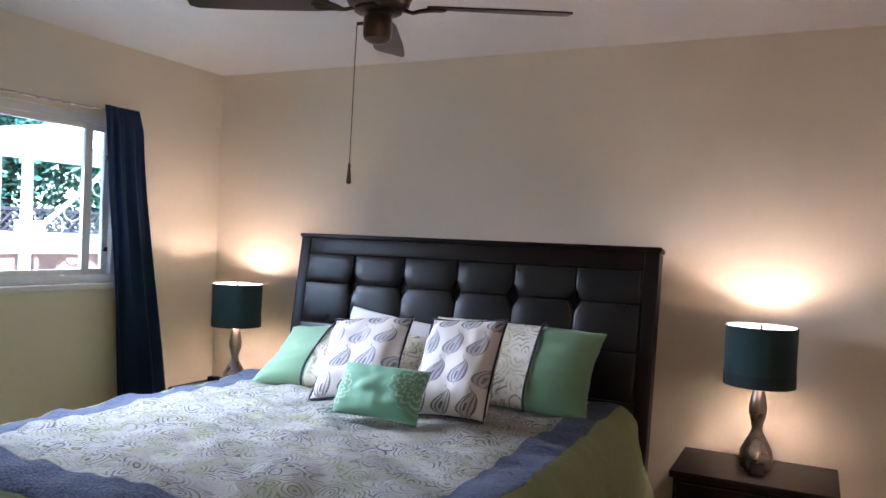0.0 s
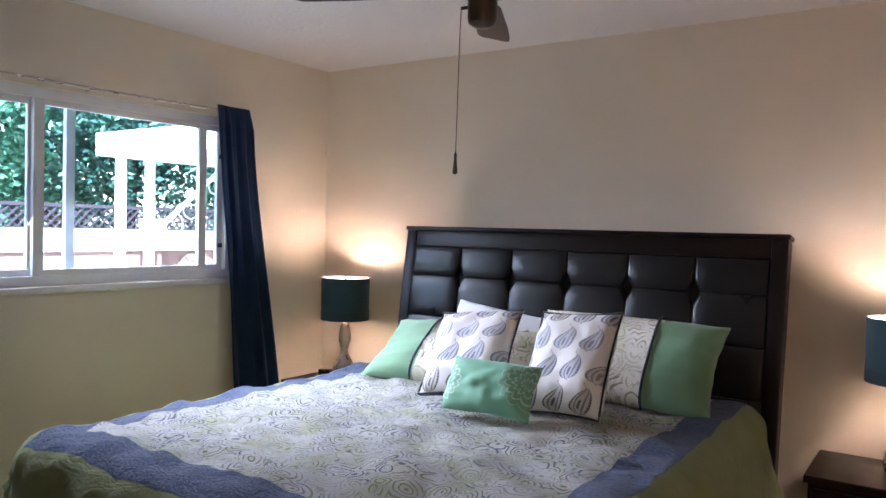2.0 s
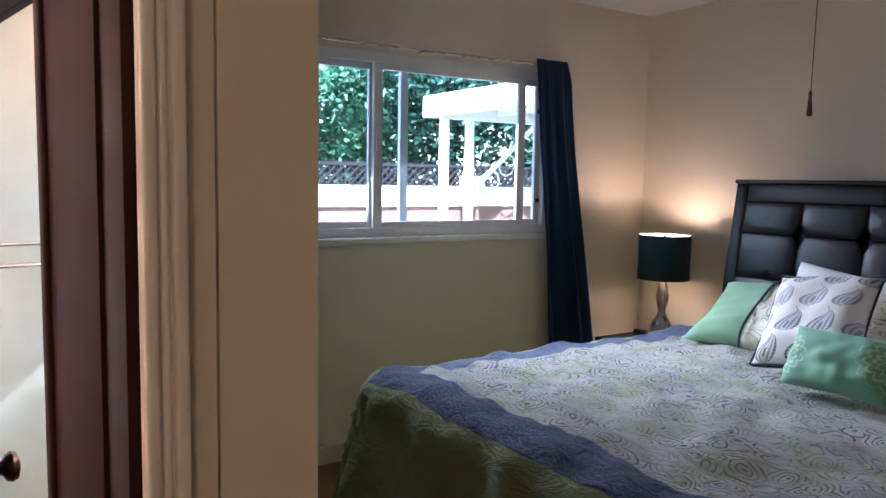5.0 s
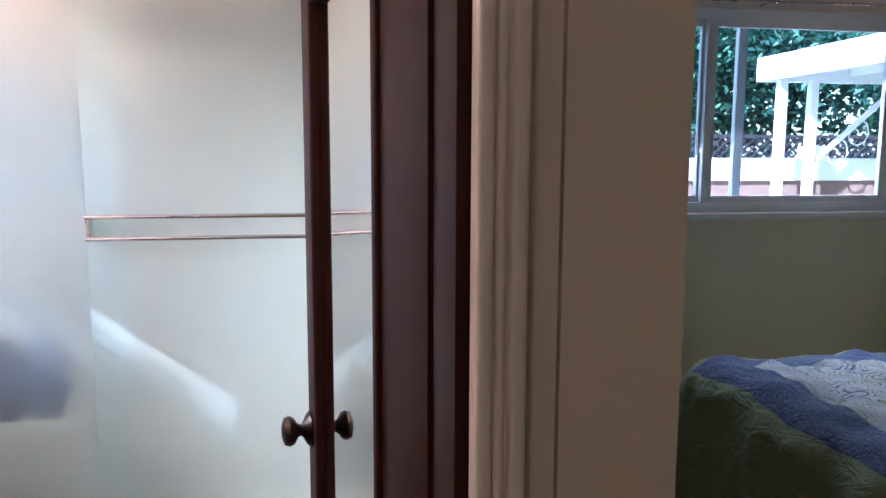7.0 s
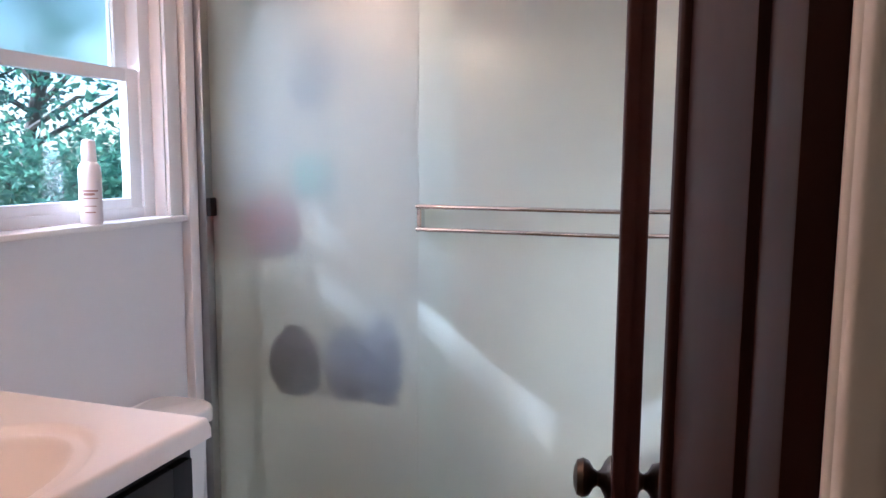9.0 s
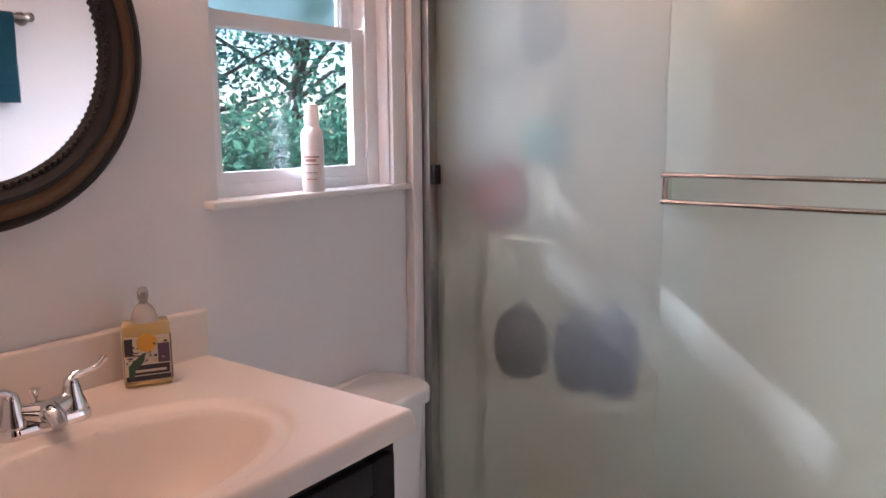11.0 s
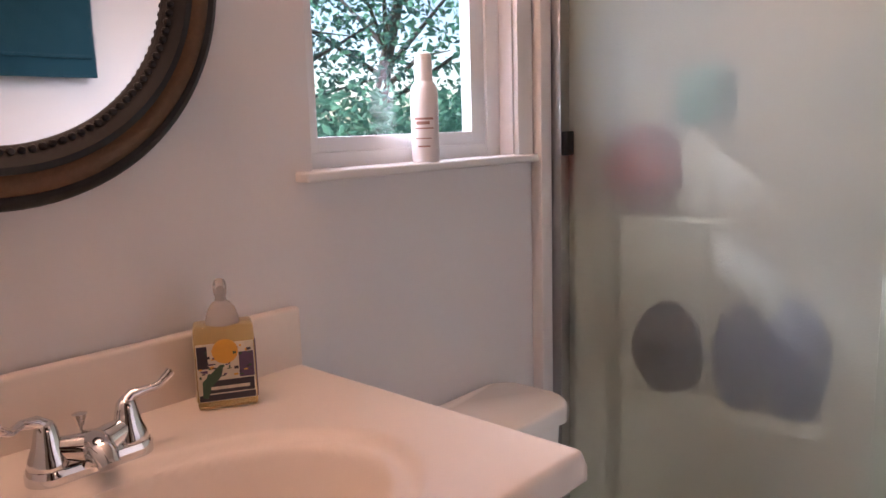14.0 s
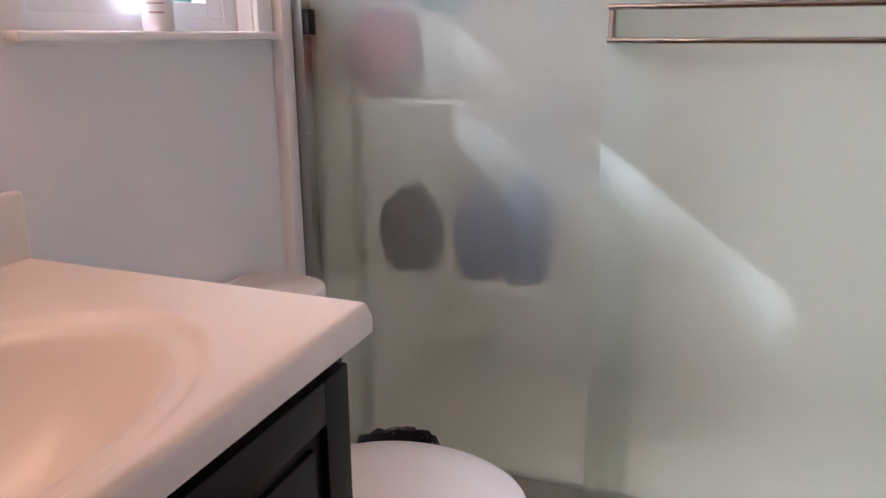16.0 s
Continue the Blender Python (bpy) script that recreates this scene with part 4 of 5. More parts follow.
# ---- bathroom door ----
def bathroom_door():
    hinge = Vector((2.672, -3.656, 0))
    m = Matrix.Translation(hinge) @ Matrix.Rotation(math.atan2(-0.1076, -0.704), 4, "Z")
    d = thing("door", "dark stained wooden door with a tall inset mirror, open", "door", m)
    tagged(d, kind="structure")
    w, h, t = 0.711, 2.02, 0.036          # local x from hinge to latch, local -y is away from the room's middle
    s, s1 = 0.165, 0.098    # hinge and latch stiles
    ya, yb = -t, 0.0

    def bar(x0, x1, z0, z1, along):
        return bm_box(x0, x1, ya, yb, z0, z1, 0.002)
    part("stile", bar(0, s, 0.01, h, "z"), M["mahogany"], d)
    part("stile", bar(w - s1, w, 0.01, h, "z"), M["mahogany"], d)
    part("rail", bar(s, w - s1, 0.01, 0.24, "x"), M["mahogany"], d)
    part("rail", bar(s, w - s1, 1.66, h, "x"), M["mahogany"], d)
    part("back_panel", bm_box(s, w - s1, ya + 0.004, ya + 0.014, 0.24, 1.66), M["mahogany"], d)
    bm = bmesh.new()
    for q in ((s - 0.004, s + 0.016, 0.236, 1.664), (w - s1 - 0.016, w - s1 + 0.004, 0.236, 1.664), (s, w - s1, 0.236, 0.256), (s, w - s1, 1.644, 1.664)):
        bm_box(q[0], q[1], yb - 0.012, yb + 0.006, q[2], q[3], 0.005, 3, bm)
    part("moulding", bm, M["mahogany"], d)
    part("mirror_panel", bm_box(s + 0.014, w - s1 - 0.014, yb - 0.016, yb - 0.010, 0.25, 1.65), M["mirror"], d, "tall mirror panel")
    kx, kz = w - 0.034, 0.945
    for side in (1, -1):
        y = yb if side > 0 else ya
        k = bm_lathe([(0.031, 0), (0.031, 0.004), (0.024, 0.010), (0.012, 0.016), (0.010, 0.020), (0.013, 0.025), (0.023, 0.031), (0.026, 0.039), (0.023, 0.047), (0.012, 0.051), (0, 0.052)], 32)
        k.transform(Matrix.Translation((kx, y, kz)) @ Matrix.Rotation(radians(-90 * side), 4, "X"))
        part("door_knob", k, M["bronze"], d, "aged bronze round knob")
    for z in (0.25, 1.02, 1.80):
        part("hinge", bm_lathe([(0.0055, -0.045), (0.0055, 0.045)], 12, at=(-0.006, -t - 0.002 + 0.006, z)), M["bronze"], d, "bronze hinge knuckle")


bathroom_door()


# ---- bathroom window ----
def bath_window():
    x0, x1, z0, z1 = W2
    w = thing("window_2", "small white single-hung window, the upper pane obscured", "window")
    tagged(w, kind="structure")
    ya, yb = SOUTH - 0.11, SOUTH - 0.035
    zr = 1.585
    bm = bmesh.new()
    for b, t in (((x0, x0 + 0.045, z0, z1), 0), ((x1 - 0.03, x1, z0, z1), 0), ((x0 + 0.001, x1 - 0.001, z0 + 0.001, z0 + 0.03), 0.002), ((x0 + 0.001, x1 - 0.001, z1 - 0.035, z1 - 0.001), 0.002)):
        bm_box(b[0], b[1], ya + t, yb - t, b[2], b[3], 0.003, 2, bm)
    part("window_frame", bm, M["vinyl"], w)

    def sash(xa, xb, za, zb, y, side, rail, glass):
        bm = bmesh.new()
        for q, t in (((xa, xa + side, za, zb), 0.013), ((xb - side * 0.5, xb, za, zb), 0.013), ((xa + 0.001, xb - 0.001, za + 0.001, za + rail), 0.0115), ((xa + 0.001, xb - 0.001, zb - rail, zb - 0.001), 0.0115)):
            bm_box(q[0], q[1], y - t, y + t, q[2], q[3], 0.003, 2, bm)
        s = part("sash", bm, M["vinyl"], w)
        g = part("pane", bm_box(xa + side * 0.4, xb - side * 0.3, y - 0.003, y + 0.003, za + rail * 0.5, zb - rail * 0.5), glass, s)
        g.visible_shadow = glass == M["obscure"]
    sash(x0 + 0.04, x1 - 0.025, z0 + 0.022, zr + 0.018, SOUTH - 0.055, 0.05, 0.035, M["glass"])
    sash(x0 + 0.04, x1 - 0.025, zr - 0.015, z1 - 0.03, SOUTH - 0.088, 0.05, 0.03, M["obscure"])
    part("window_sill", bm_box(1.150, 1.800, SOUTH - 0.045, SOUTH + 0.032, 1.185, 1.2025, 0.005, 3), M["white_trim"], w, "white painted sill board")
    bm = bm_box(1.145, 1.20, SOUTH, SOUTH + 0.012, 1.2, 2.04, 0.003)
    part("casing", bm, M["white_trim"], w, "white painted casing")


bath_window()
solid("trim_shower", bm_box(1.096, 1.138, SOUTH, SOUTH + 0.030, 0.148, 2.2, 0.004), M["white_trim"], "white painted trim strip beside the shower", "trim", "structure")


def spray_can():
    c = thing("aerosol_can", "pale pink aerosol can standing on the window sill", "aerosol can", pose(1.492, SOUTH + 0.006, 1.203))
    part("can_body", bm_lathe([(0.024, 0), (0.0265, 0.004), (0.0265, 0.128), (0.025, 0.140), (0.019, 0.150), (0.017, 0.152)], 32), M["can"], c)
    part("cap", bm_lathe([(0.0175, 0.150), (0.0175, 0.152), (0.0165, 0.190), (0.0150, 0.203), (0.010, 0.206), (0, 0.206)], 28), M["can"], c)
    for z, a0, a1, h in ((0.082, -0.1, 1.4, 0.004), (0.074, 0.1, 1.1, 0.006), (0.064, -0.1, 1.4, 0.0025), (0.03, 0.2, 1.1, 0.003), (0.045, 0.0, 1.2, 0.002)):
        bm = bmesh.new()
        rows = []
        for k in range(9):
            a = a0 + (a1 - a0) * k / 8
            rows.append([bm.verts.new((0.0269 * math.cos(a), 0.0269 * math.sin(a), zz)) for zz in (z - h / 2, z + h / 2)])
        for p, q in zip(rows, rows[1:]):
            bm.faces.new((p[0], q[0], q[1], p[1]))
        part("print", bm, M["can_label"], c, "brown printed lettering")


spray_can()


# ---- vanity ----
def vanity():
    v = thing("vanity_cabinet", "dark painted vanity cabinet with raised panel doors", "cabinet")
    x0, x1, yf = 1.842, DOOR_X0 - 0.004, -4.545
    part("body", bm_box(x0, x1, SOUTH + 0.003, yf, 0.09, 0.70, 0.002), M["vanity"], v)
    part("front_rail", bm_box(x0, x1, yf - 0.018, yf, 0.698, 0.844, 0.002), M["vanity"], v)
    part("end_panel", bm_box(x0, x0 + 0.018, SOUTH + 0.003, yf - 0.019, 0.698, 0.844, 0.002), M["vanity"], v)
    part("toe_kick", bm_box(x0 + 0.02, x1, SOUTH + 0.003, yf - 0.06, 0.0, 0.091), M["vanity"], v)
    mid = (x0 + x1) / 2
    for a, b in ((x0 + 0.02, mid - 0.004), (mid + 0.004, x1 - 0.02)):
        bm = bmesh.new()
        for q in ((a, a + 0.055, 0.12, 0.82), (b - 0.055, b, 0.12, 0.82), (a + 0.054, b - 0.054, 0.12, 0.18), (a + 0.054, b - 0.054, 0.765, 0.82)):
            bm_box(q[0], q[1], yf, yf + 0.019, q[2], q[3], 0.004, 2, bm)
        bm_box(a + 0.05, b - 0.05, yf + 0.001, yf + 0.008, 0.17, 0.77, 0.0, 1, bm)
        d = part("cabinet_door", bm, M["vanity"], v)
        part("raised_panel", bm_box(a + 0.075, b - 0.075, yf + 0.002, yf + 0.016, 0.20, 0.745, 0.008, 2), M["vanity"], d)
        kx = b - 0.028 if a < mid - 0.1 else a + 0.028
        k = bm_lathe([(0.006, 0), (0.006, 0.012), (0.014, 0.018), (0.012, 0.026), (0, 0.028)], 16)
        k.transform(Matrix.Translation((kx, yf + 0.019, 0.70)) @ Matrix.Rotation(radians(-90), 4, "X"))
        part("knob", k, M["bronze"], d, "small bronze knob")


vanity()
TOP = 0.886


def vanity_top():
    """Moulded counter: one sheet with a sunk oval basin, rolled front and end edges and a backsplash."""
    t = thing("bathroom_counter", "cream cultured marble counter with a moulded oval basin", "sink")
    x0, x1, ya, yb = 1.822, DOOR_X0 - 0.003, SOUTH + 0.003, -4.512
    cx, cy = 2.235, -4.725
    nx, ny = 150, 104
    r = 0.011
    bm = bmesh.new()
    grid = []
    for j in range(ny + 1):
        row = []
        for i in range(nx + 1):
            x, y = x0 + (x1 - x0) * i / nx, ya + (yb - ya) * j / ny
            e = math.hypot((x - cx) / 0.296, (y - cy) / 0.190)
            b = math.hypot((x - cx) / 0.258, (y - cy + 0.008) / 0.158)
            z = TOP
            if e < 1:
                k = min(1, (1 - e) / 0.07)
                z -= 0.013 * (3 * k * k - 2 * k ** 3)
            if b < 1:
                z -= 0.135 * (1 - b ** 2.6)
            for d in (x - x0, yb - y):
                if d < r:
                    z -= r - math.sqrt(max(0, r * r - (r - d) ** 2))
            row.append(bm.verts.new((x, y, z)))
        grid.append(row)
    for a, b in zip(grid, grid[1:]):
        for i in range(nx):
            bm.faces.new((a[i], a[i + 1], b[i + 1], b[i]))
    low = 0.846
    rim = [grid[j][0] for j in range(ny + 1)] + [grid[ny][i] for i in range(1, nx + 1)]
    down = [bm.verts.new((p.co.x, p.co.y, low)) for p in rim]
    under = [bm.verts.new((p.co.x + (0.018 if k <= ny else 0), p.co.y - (0.03 if k >= ny else 0), low)) for k, p in enumerate(rim)]
    for ring_a, ring_b in ((rim, down), (down, under)):
        for k in range(len(rim) - 1):
            bm.faces.new((ring_a[k], ring_b[k], ring_b[k + 1], ring_a[k + 1]))
    bmesh.ops.recalc_face_normals(bm, faces=bm.faces[:])
    ob = part("counter", bm, M["marble"], t)
    ob.data.set_sharp_from_angle(angle=radians(55))
    part("backsplash", bm_box(x0 + 0.002, x1, ya, ya + 0.021, TOP - 0.004, TOP + 0.098, 0.007, 3), M["marble"], t)
    part("drain", bm_lathe([(0.024, 0.0), (0.024, 0.003), (0.018, 0.005), (0, 0.004)], 24, at=(cx, cy - 0.008, TOP - 0.147)), M["chrome"], t, "chrome drain")


vanity_top()


def faucet():
    f = thing("faucet", "chrome two-handled centerset faucet on the counter", "faucet", pose(2.222, -4.945, TOP) @ Matrix.Scale(0.90, 4))
    bm = bmesh.new()
    rings = []
    for z, g in ((0, 0.0), (0.012, 0.0), (0.018, 0.003), (0.021, 0.010)):
        ring = []
        for k in range(48):
            a = 2 * math.pi * k / 48
            cxx = 0.052 * (1 if math.cos(a) > 0 else -1)
            ring.append(bm.verts.new((cxx + (0.030 - g) * math.cos(a), (0.030 - g) * math.sin(a), z)))
        rings.append(ring)
    for a, b in zip(rings, rings[1:]):
        for k in range(48):
            bm.faces.new((a[k], a[(k + 1) % 48], b[(k + 1) % 48], b[k]))
    bm.faces.new(rings[-1]), bm.faces.new(rings[0][::-1])
    bmesh.ops.recalc_face_normals(bm, faces=bm.faces[:])
    part("base_plate", bm, M["chrome"], f)
    part("body", bm_tube([(-0.058, 0, 0.040), (-0.036, 0.003, 0.034), (-0.016, 0.007, 0.029), (0, 0.009, 0.027), (0.016, 0.007, 0.029), (0.036, 0.003, 0.034), (0.058, 0, 0.040)], [0.014, 0.018, 0.021, 0.023, 0.021, 0.018, 0.014], 20), M["chrome"], f)
    # broad spout that rises from the plate and reaches over the bowl
    part("spout", bm_tube([(0, -0.004, 0.010), (0, 0.004, 0.028), (0, 0.016, 0.030), (0, 0.032, 0.029), (0, 0.048, 0.023), (0, 0.056, 0.014)], [0.026, 0.025, 0.022, 0.019, 0.016, 0.013], 20), M["chrome"], f)
    for s in (-1, 1):
        h = part("handle", bm_lathe([(0.026, 0.016), (0.025, 0.028), (0.018, 0.045), (0.0145, 0.062), (0.012, 0.072), (0.006, 0.078), (0, 0.079)], 28, at=(s * 0.052, 0, 0)), M["chrome"], f)
        part("lever", bm_tube([(s * 0.048, 0, 0.068), (s * 0.062, 0.000, 0.079), (s * 0.080, 0.002, 0.081), (s * 0.098, 0.014 + 0.010 * s, 0.083), (s * 0.110, 0.020 + 0.016 * s, 0.092), (s * 0.117, 0.022 + 0.018 * s, 0.098), (s * 0.119, 0.022 + 0.018 * s, 0.099)], [0.0095, 0.0085, 0.006, 0.0052, 0.0062, 0.0072, 0.003], 12), M["chrome"], h)
    part("lift_rod", bm_lathe([(0.0025, 0.015), (0.0025, 0.046), (0.005, 0.050), (0.008, 0.060), (0.010, 0.065), (0, 0.067)], 16, at=(0, -0.024, 0)), M["chrome"], f)


faucet()


def soap_bottle():
    m = Matrix.Translation((2.004, -4.998, TOP + 0.001)) @ Matrix.Rotation(radians(-30 + 180), 4, "Z")
    b = thing("soap_bottle", "square pump bottle of amber soap with an illustrated label", "soap bottle", m)
    w, d, h = 0.041, 0.026, 0.118
    part("bottle", bm_box(-w, w, -d, d, 0, h, 0.006, 3), M["soap"], b)
    # label: a card wrapped on front and side, with its printed patches
    y = -d - 0.0012
    card = part("label", bm_box(-w + 0.002, w - 0.002, y, -d + 0.0002, 0.012, 0.095, 0.0005, 1), M["label_cream"], b, "cream illustrated paper label")
    part("label_side", bm_box(-w - 0.0012, -w + 0.0002, -d + 0.002, d - 0.002, 0.012, 0.095, 0.0005, 1), M["label_cream"], b)
    part("label_side", bm_box(w - 0.0002, w + 0.0012, -d + 0.002, d - 0.002, 0.012, 0.095, 0.0005, 1), M["label_violet"], b)

    def patch(x0, x1, z0, z1, mat, lift, bev=0.0):
        part("print", bm_box(x0, x1, y - lift, y, z0, z1, bev, 2), mat, card)
    patch(-w + 0.003, w - 0.003, 0.013, 0.022, M["label_dark"], 0.0004)
    patch(-0.026, w - 0.004, 0.024, 0.042, M["label_dark"], 0.0007)
    patch(-0.022, w - 0.010, 0.029, 0.0335, M["label_cream"], 0.0010)
    patch(0.018, w - 0.003, 0.044, 0.080, M["label_violet"], 0.0004)
    patch(-w + 0.003, -0.024, 0.060, 0.092, M["label_dark"], 0.0003)
    rnd = random.Random(4)
    for _ in range(60):
        x, z = rnd.uniform(-w + 0.004, w - 0.008), rnd.uniform(0.044, 0.090)
        patch(x, x + rnd.uniform(0.002, 0.006), z, z + rnd.uniform(0.001, 0.004), M[rnd.choice(("label_dark", "label_violet", "label_green", "label_gold"))], rnd.uniform(0.0005, 0.0009))
    disc = bm_lathe([(0.0175, 0), (0.0175, 0.0008), (0, 0.0008)], 28)
    disc.transform(Matrix.Translation((0.0, y, 0.083)) @ Matrix.Rotation(radians(90), 4, "X"))
    part("seal", disc, M["label_gold"], card, "round gold fruit motif")
    bird = bm_tube([(-0.030, y - 0.0004, 0.018), (-0.026, y - 0.0005, 0.038), (-0.012, y - 0.0006, 0.052), (-0.006, y - 0.0005, 0.062), (-0.002, y - 0.0004, 0.063)], [0.004, 0.008, 0.007, 0.003, 0.0015], 8)
    for vert in bird.verts:
        vert.co.y = y - 0.0006 + (vert.co.y - y) * 0.05
    part("bird_motif", bird, M["label_green"], card, "dark green bird motif")
    part("neck", bm_lathe([(0.024, h - 0.001), (0.023, h + 0.008), (0.019, h + 0.020), (0.013, h + 0.029), (0.008, h + 0.032), (0.007, h + 0.045)], 24), M["clear_plastic"], b, "clear plastic collar")
    part("pump", bm_tube([(0, 0, h + 0.04), (0, 0, h + 0.052), (0, -0.004, h + 0.056), (0, -0.03, h + 0.054)], [0.009, 0.010, 0.009, 0.005], 14), M["clear_plastic"], b, "clear plastic pump head")


soap_bottle()


def round_mirror():
    cx, cz, y = 2.246, 1.497, SOUTH + 0.003
    m = Matrix.Translation((cx, y, cz)) @ Matrix.Rotation(radians(-90), 4, "X") @ Matrix.Diagonal((0.955, 0.955, 1, 1))
    w = thing("wall_mirror", "round mirror in a black and bronze beaded frame", "mirror", m)
    def ring(prof):
        bm = bm_lathe(prof, 96)
        bmesh.ops.delete(bm, geom=[f for f in bm.faces if len(f.verts) > 4], context="FACES_ONLY")
        return bm
    part("outer_rim", ring([(0.306, 0.0), (0.326, 0.004), (0.328, 0.014), (0.324, 0.022), (0.317, 0.026), (0.310, 0.024), (0.306, 0.018)]), M["mirror_rim"], w, "black outer rim")
    part("band", ring([(0.309, 0.004), (0.310, 0.023), (0.302, 0.028), (0.290, 0.028), (0.281, 0.024), (0.279, 0.004)]), M["mirror_band"], w, "mottled bronze band")
    part("inner_rim", ring([(0.283, 0.004), (0.282, 0.027), (0.272, 0.030), (0.260, 0.024), (0.246, 0.014), (0.244, 0.004)]), M["mirror_rim"], w, "black inner rim")
    bead = bm_lathe([(0, -0.0056), (0.0042, -0.004), (0.0058, 0), (0.0042, 0.004), (0, 0.0056)], 8)
    me = mesh_of("bead", bead, M["mirror_rim"])
    for k in range(120):
        a = 2 * math.pi * k / 120
        ob = new("bead", me)
        ob.parent = w
        ob.location = (0.2525 * math.cos(a), 0.2525 * math.sin(a), 0.020)
    part("mirror_glass", bm_lathe([(0.249, 0.004), (0.249, 0.009), (0, 0.009)], 96), M["mirror"], w, "clear silvered glass")


round_mirror()


def towel_bar():
    z, y = 1.735, BATH_N - 0.062
    b = thing("towel_bar", "nickel towel bar on the bathroom wall", "towel bar")
    part("bar", bm_tube([(1.43, y, z), (1.93, y, z)], 0.008, 14), M["nickel"], b)
    for x in (1.44, 1.92):
        k = bm_lathe([(0.024, 0), (0.024, 0.006), (0.012, 0.014), (0.010, 0.045), (0.016, 0.055), (0.016, 0.070), (0, 0.078)], 24)
        k.transform(Matrix.Translation((x, BATH_N, z)) @ Matrix.Rotation(radians(90), 4, "X"))
        part("bracket", k, M["nickel"], b)
    bm = bmesh.new()
    grid = []
    n = 44
    for j in range(61):
        s = j / 60
        row = []
        for i in range(n + 1):
            u = i / n
            x = 1.50 + 0.365 * u
            if s < 0.5:
                f = (0.5 - s) / 0.5
                yy, zz = y - 0.011 - 0.004 * f, z - 0.30 * max(0, f - 0.04)
            else:
                f = (s - 0.5) / 0.5
                yy, zz = y + 0.011 + 0.002 * f, z - 0.26 * max(0, f - 0.04)
            if f < 0.08:
                a = f / 0.08
                yy, zz = y + (-1 if s < 0.5 else 1) * 0.012 * a, z + 0.0125 * math.sqrt(max(0, 1 - a * a)) - 0.012 * 0
            wob = 0.005 * fractal(u * 3, f * 3, 2 + (s > 0.5)) * min(1, f * 3)
            x += 0.010 * (1 - f) * (0.5 - u) * -1 + 0.004 * f * (u - 0.5)
            row.append(bm.verts.new((x, yy + wob, zz)))
        grid.append(row)
    for a, b2 in zip(grid, grid[1:]):
        for i in range(n):
            bm.faces.new((a[i], a[i + 1], b2[i + 1], b2[i]))
    bmesh.ops.recalc_face_normals(bm, faces=bm.faces[:])
    bmesh.ops.solidify(bm, geom=bm.faces[:], thickness=0.006)
    tw = thing("towel", "teal terry towel folded over the bar", "towel")
    part("towel_cloth", bm, M["towel"], tw)
    part("towel_border", bm_box(1.512, 1.855, y - 0.0245, y - 0.0205, z - 0.232, z - 0.222, 0.0015), M["towel"], tw)


towel_bar()


# ---- toilet and bin ----
def toilet():
    t = thing("toilet", "white porcelain toilet with closed lid", "toilet", pose(1.472, SOUTH, 0))

    def slab(w, d, z0, z1, y0, r, bulge=0.0, taper=1.0):
        """A rounded slab whose front bulges."""
        bm = bmesh.new()
        loop = []
        for sx, sy, a0 in ((1, 0, -90), (1, 1, 0), (-1, 1, 90), (-1, 0, 180)):
            for k in range(9):
                a = radians(a0 + 90 * k / 8)
                loop.append((sx * (w / 2 - r) + r * math.cos(a), (y0 + d - r if sy else y0 + r) + r * math.sin(a)))
        n = len(loop)
        rings = []
        e = 0.008
        for z, s in ((z0, taper), (z0 + e, taper * 1.0), (z1 - e, 1.0), (z1 - e * 0.3, 0.985), (z1, 0.96)):
            ring = []
            for x, yy in loop:
                k = (yy - y0) / d
                ring.append(bm.verts.new((x * s, y0 + (yy - y0) * (s if z > z0 else s) + bulge * k * (1 - (2 * x / w) ** 2), z)))
            rings.append(ring)
        for a, b in zip(rings, rings[1:]):
            for k in range(n):
                bm.faces.new((a[k], a[(k + 1) % n], b[(k + 1) % n], b[k]))
        bm.faces.new(rings[0][::-1]), bm.faces.new(rings[-1])
        bmesh.ops.recalc_face_normals(bm, faces=bm.faces[:])
        return bm
    part("tank", slab(0.385, 0.165, 0.335, 0.668, 0.02, 0.045, 0.02, 0.93), M["porcelain"], t)
    part("tank_lid", slab(0.41, 0.19, 0.668, 0.705, 0.012, 0.06, 0.022), M["porcelain"], t)
    part("flush_lever", bm_tube([(0.20, 0.10, 0.63), (0.215, 0.12, 0.63), (0.215, 0.17, 0.625)], 0.006, 10), M["chrome"], t, "chrome flush lever")
    bowl = bm_lathe([(0.10, 0.0), (0.105, 0.02), (0.085, 0.10), (0.10, 0.19), (0.15, 0.28), (0.178, 0.322), (0.180, 0.336), (0.170, 0.338)], 40, squash=(1, 1.28))
    bowl.transform(Matrix.Translation((0, 0.44, 0)))
    part("bowl", bowl, M["porcelain"], t)
    part("pedestal_back", bm_box(-0.10, 0.10, 0.06, 0.34, 0.0, 0.335, 0.03, 4), M["porcelain"], t)
    for nm, z0, z1, s in (("seat", 0.339, 0.356, 1.0), ("lid", 0.358, 0.376, 1.0)):
        bm = bm_lathe([(0.170, z0), (0.184, z0 + 0.004), (0.186, z1 - 0.006), (0.178, z1 - 0.001), (0.12, z1 + 0.002), (0, z1 + 0.004)], 48, squash=(s, 1.26))
        bm.transform(Matrix.Translation((0, 0.445, 0)))
        part(nm, bm, M["porcelain"], t)
    part("seat_hinge", bm_box(-0.09, 0.09, 0.195, 0.225, 0.336, 0.372, 0.006), M["porcelain"], t)


toilet()


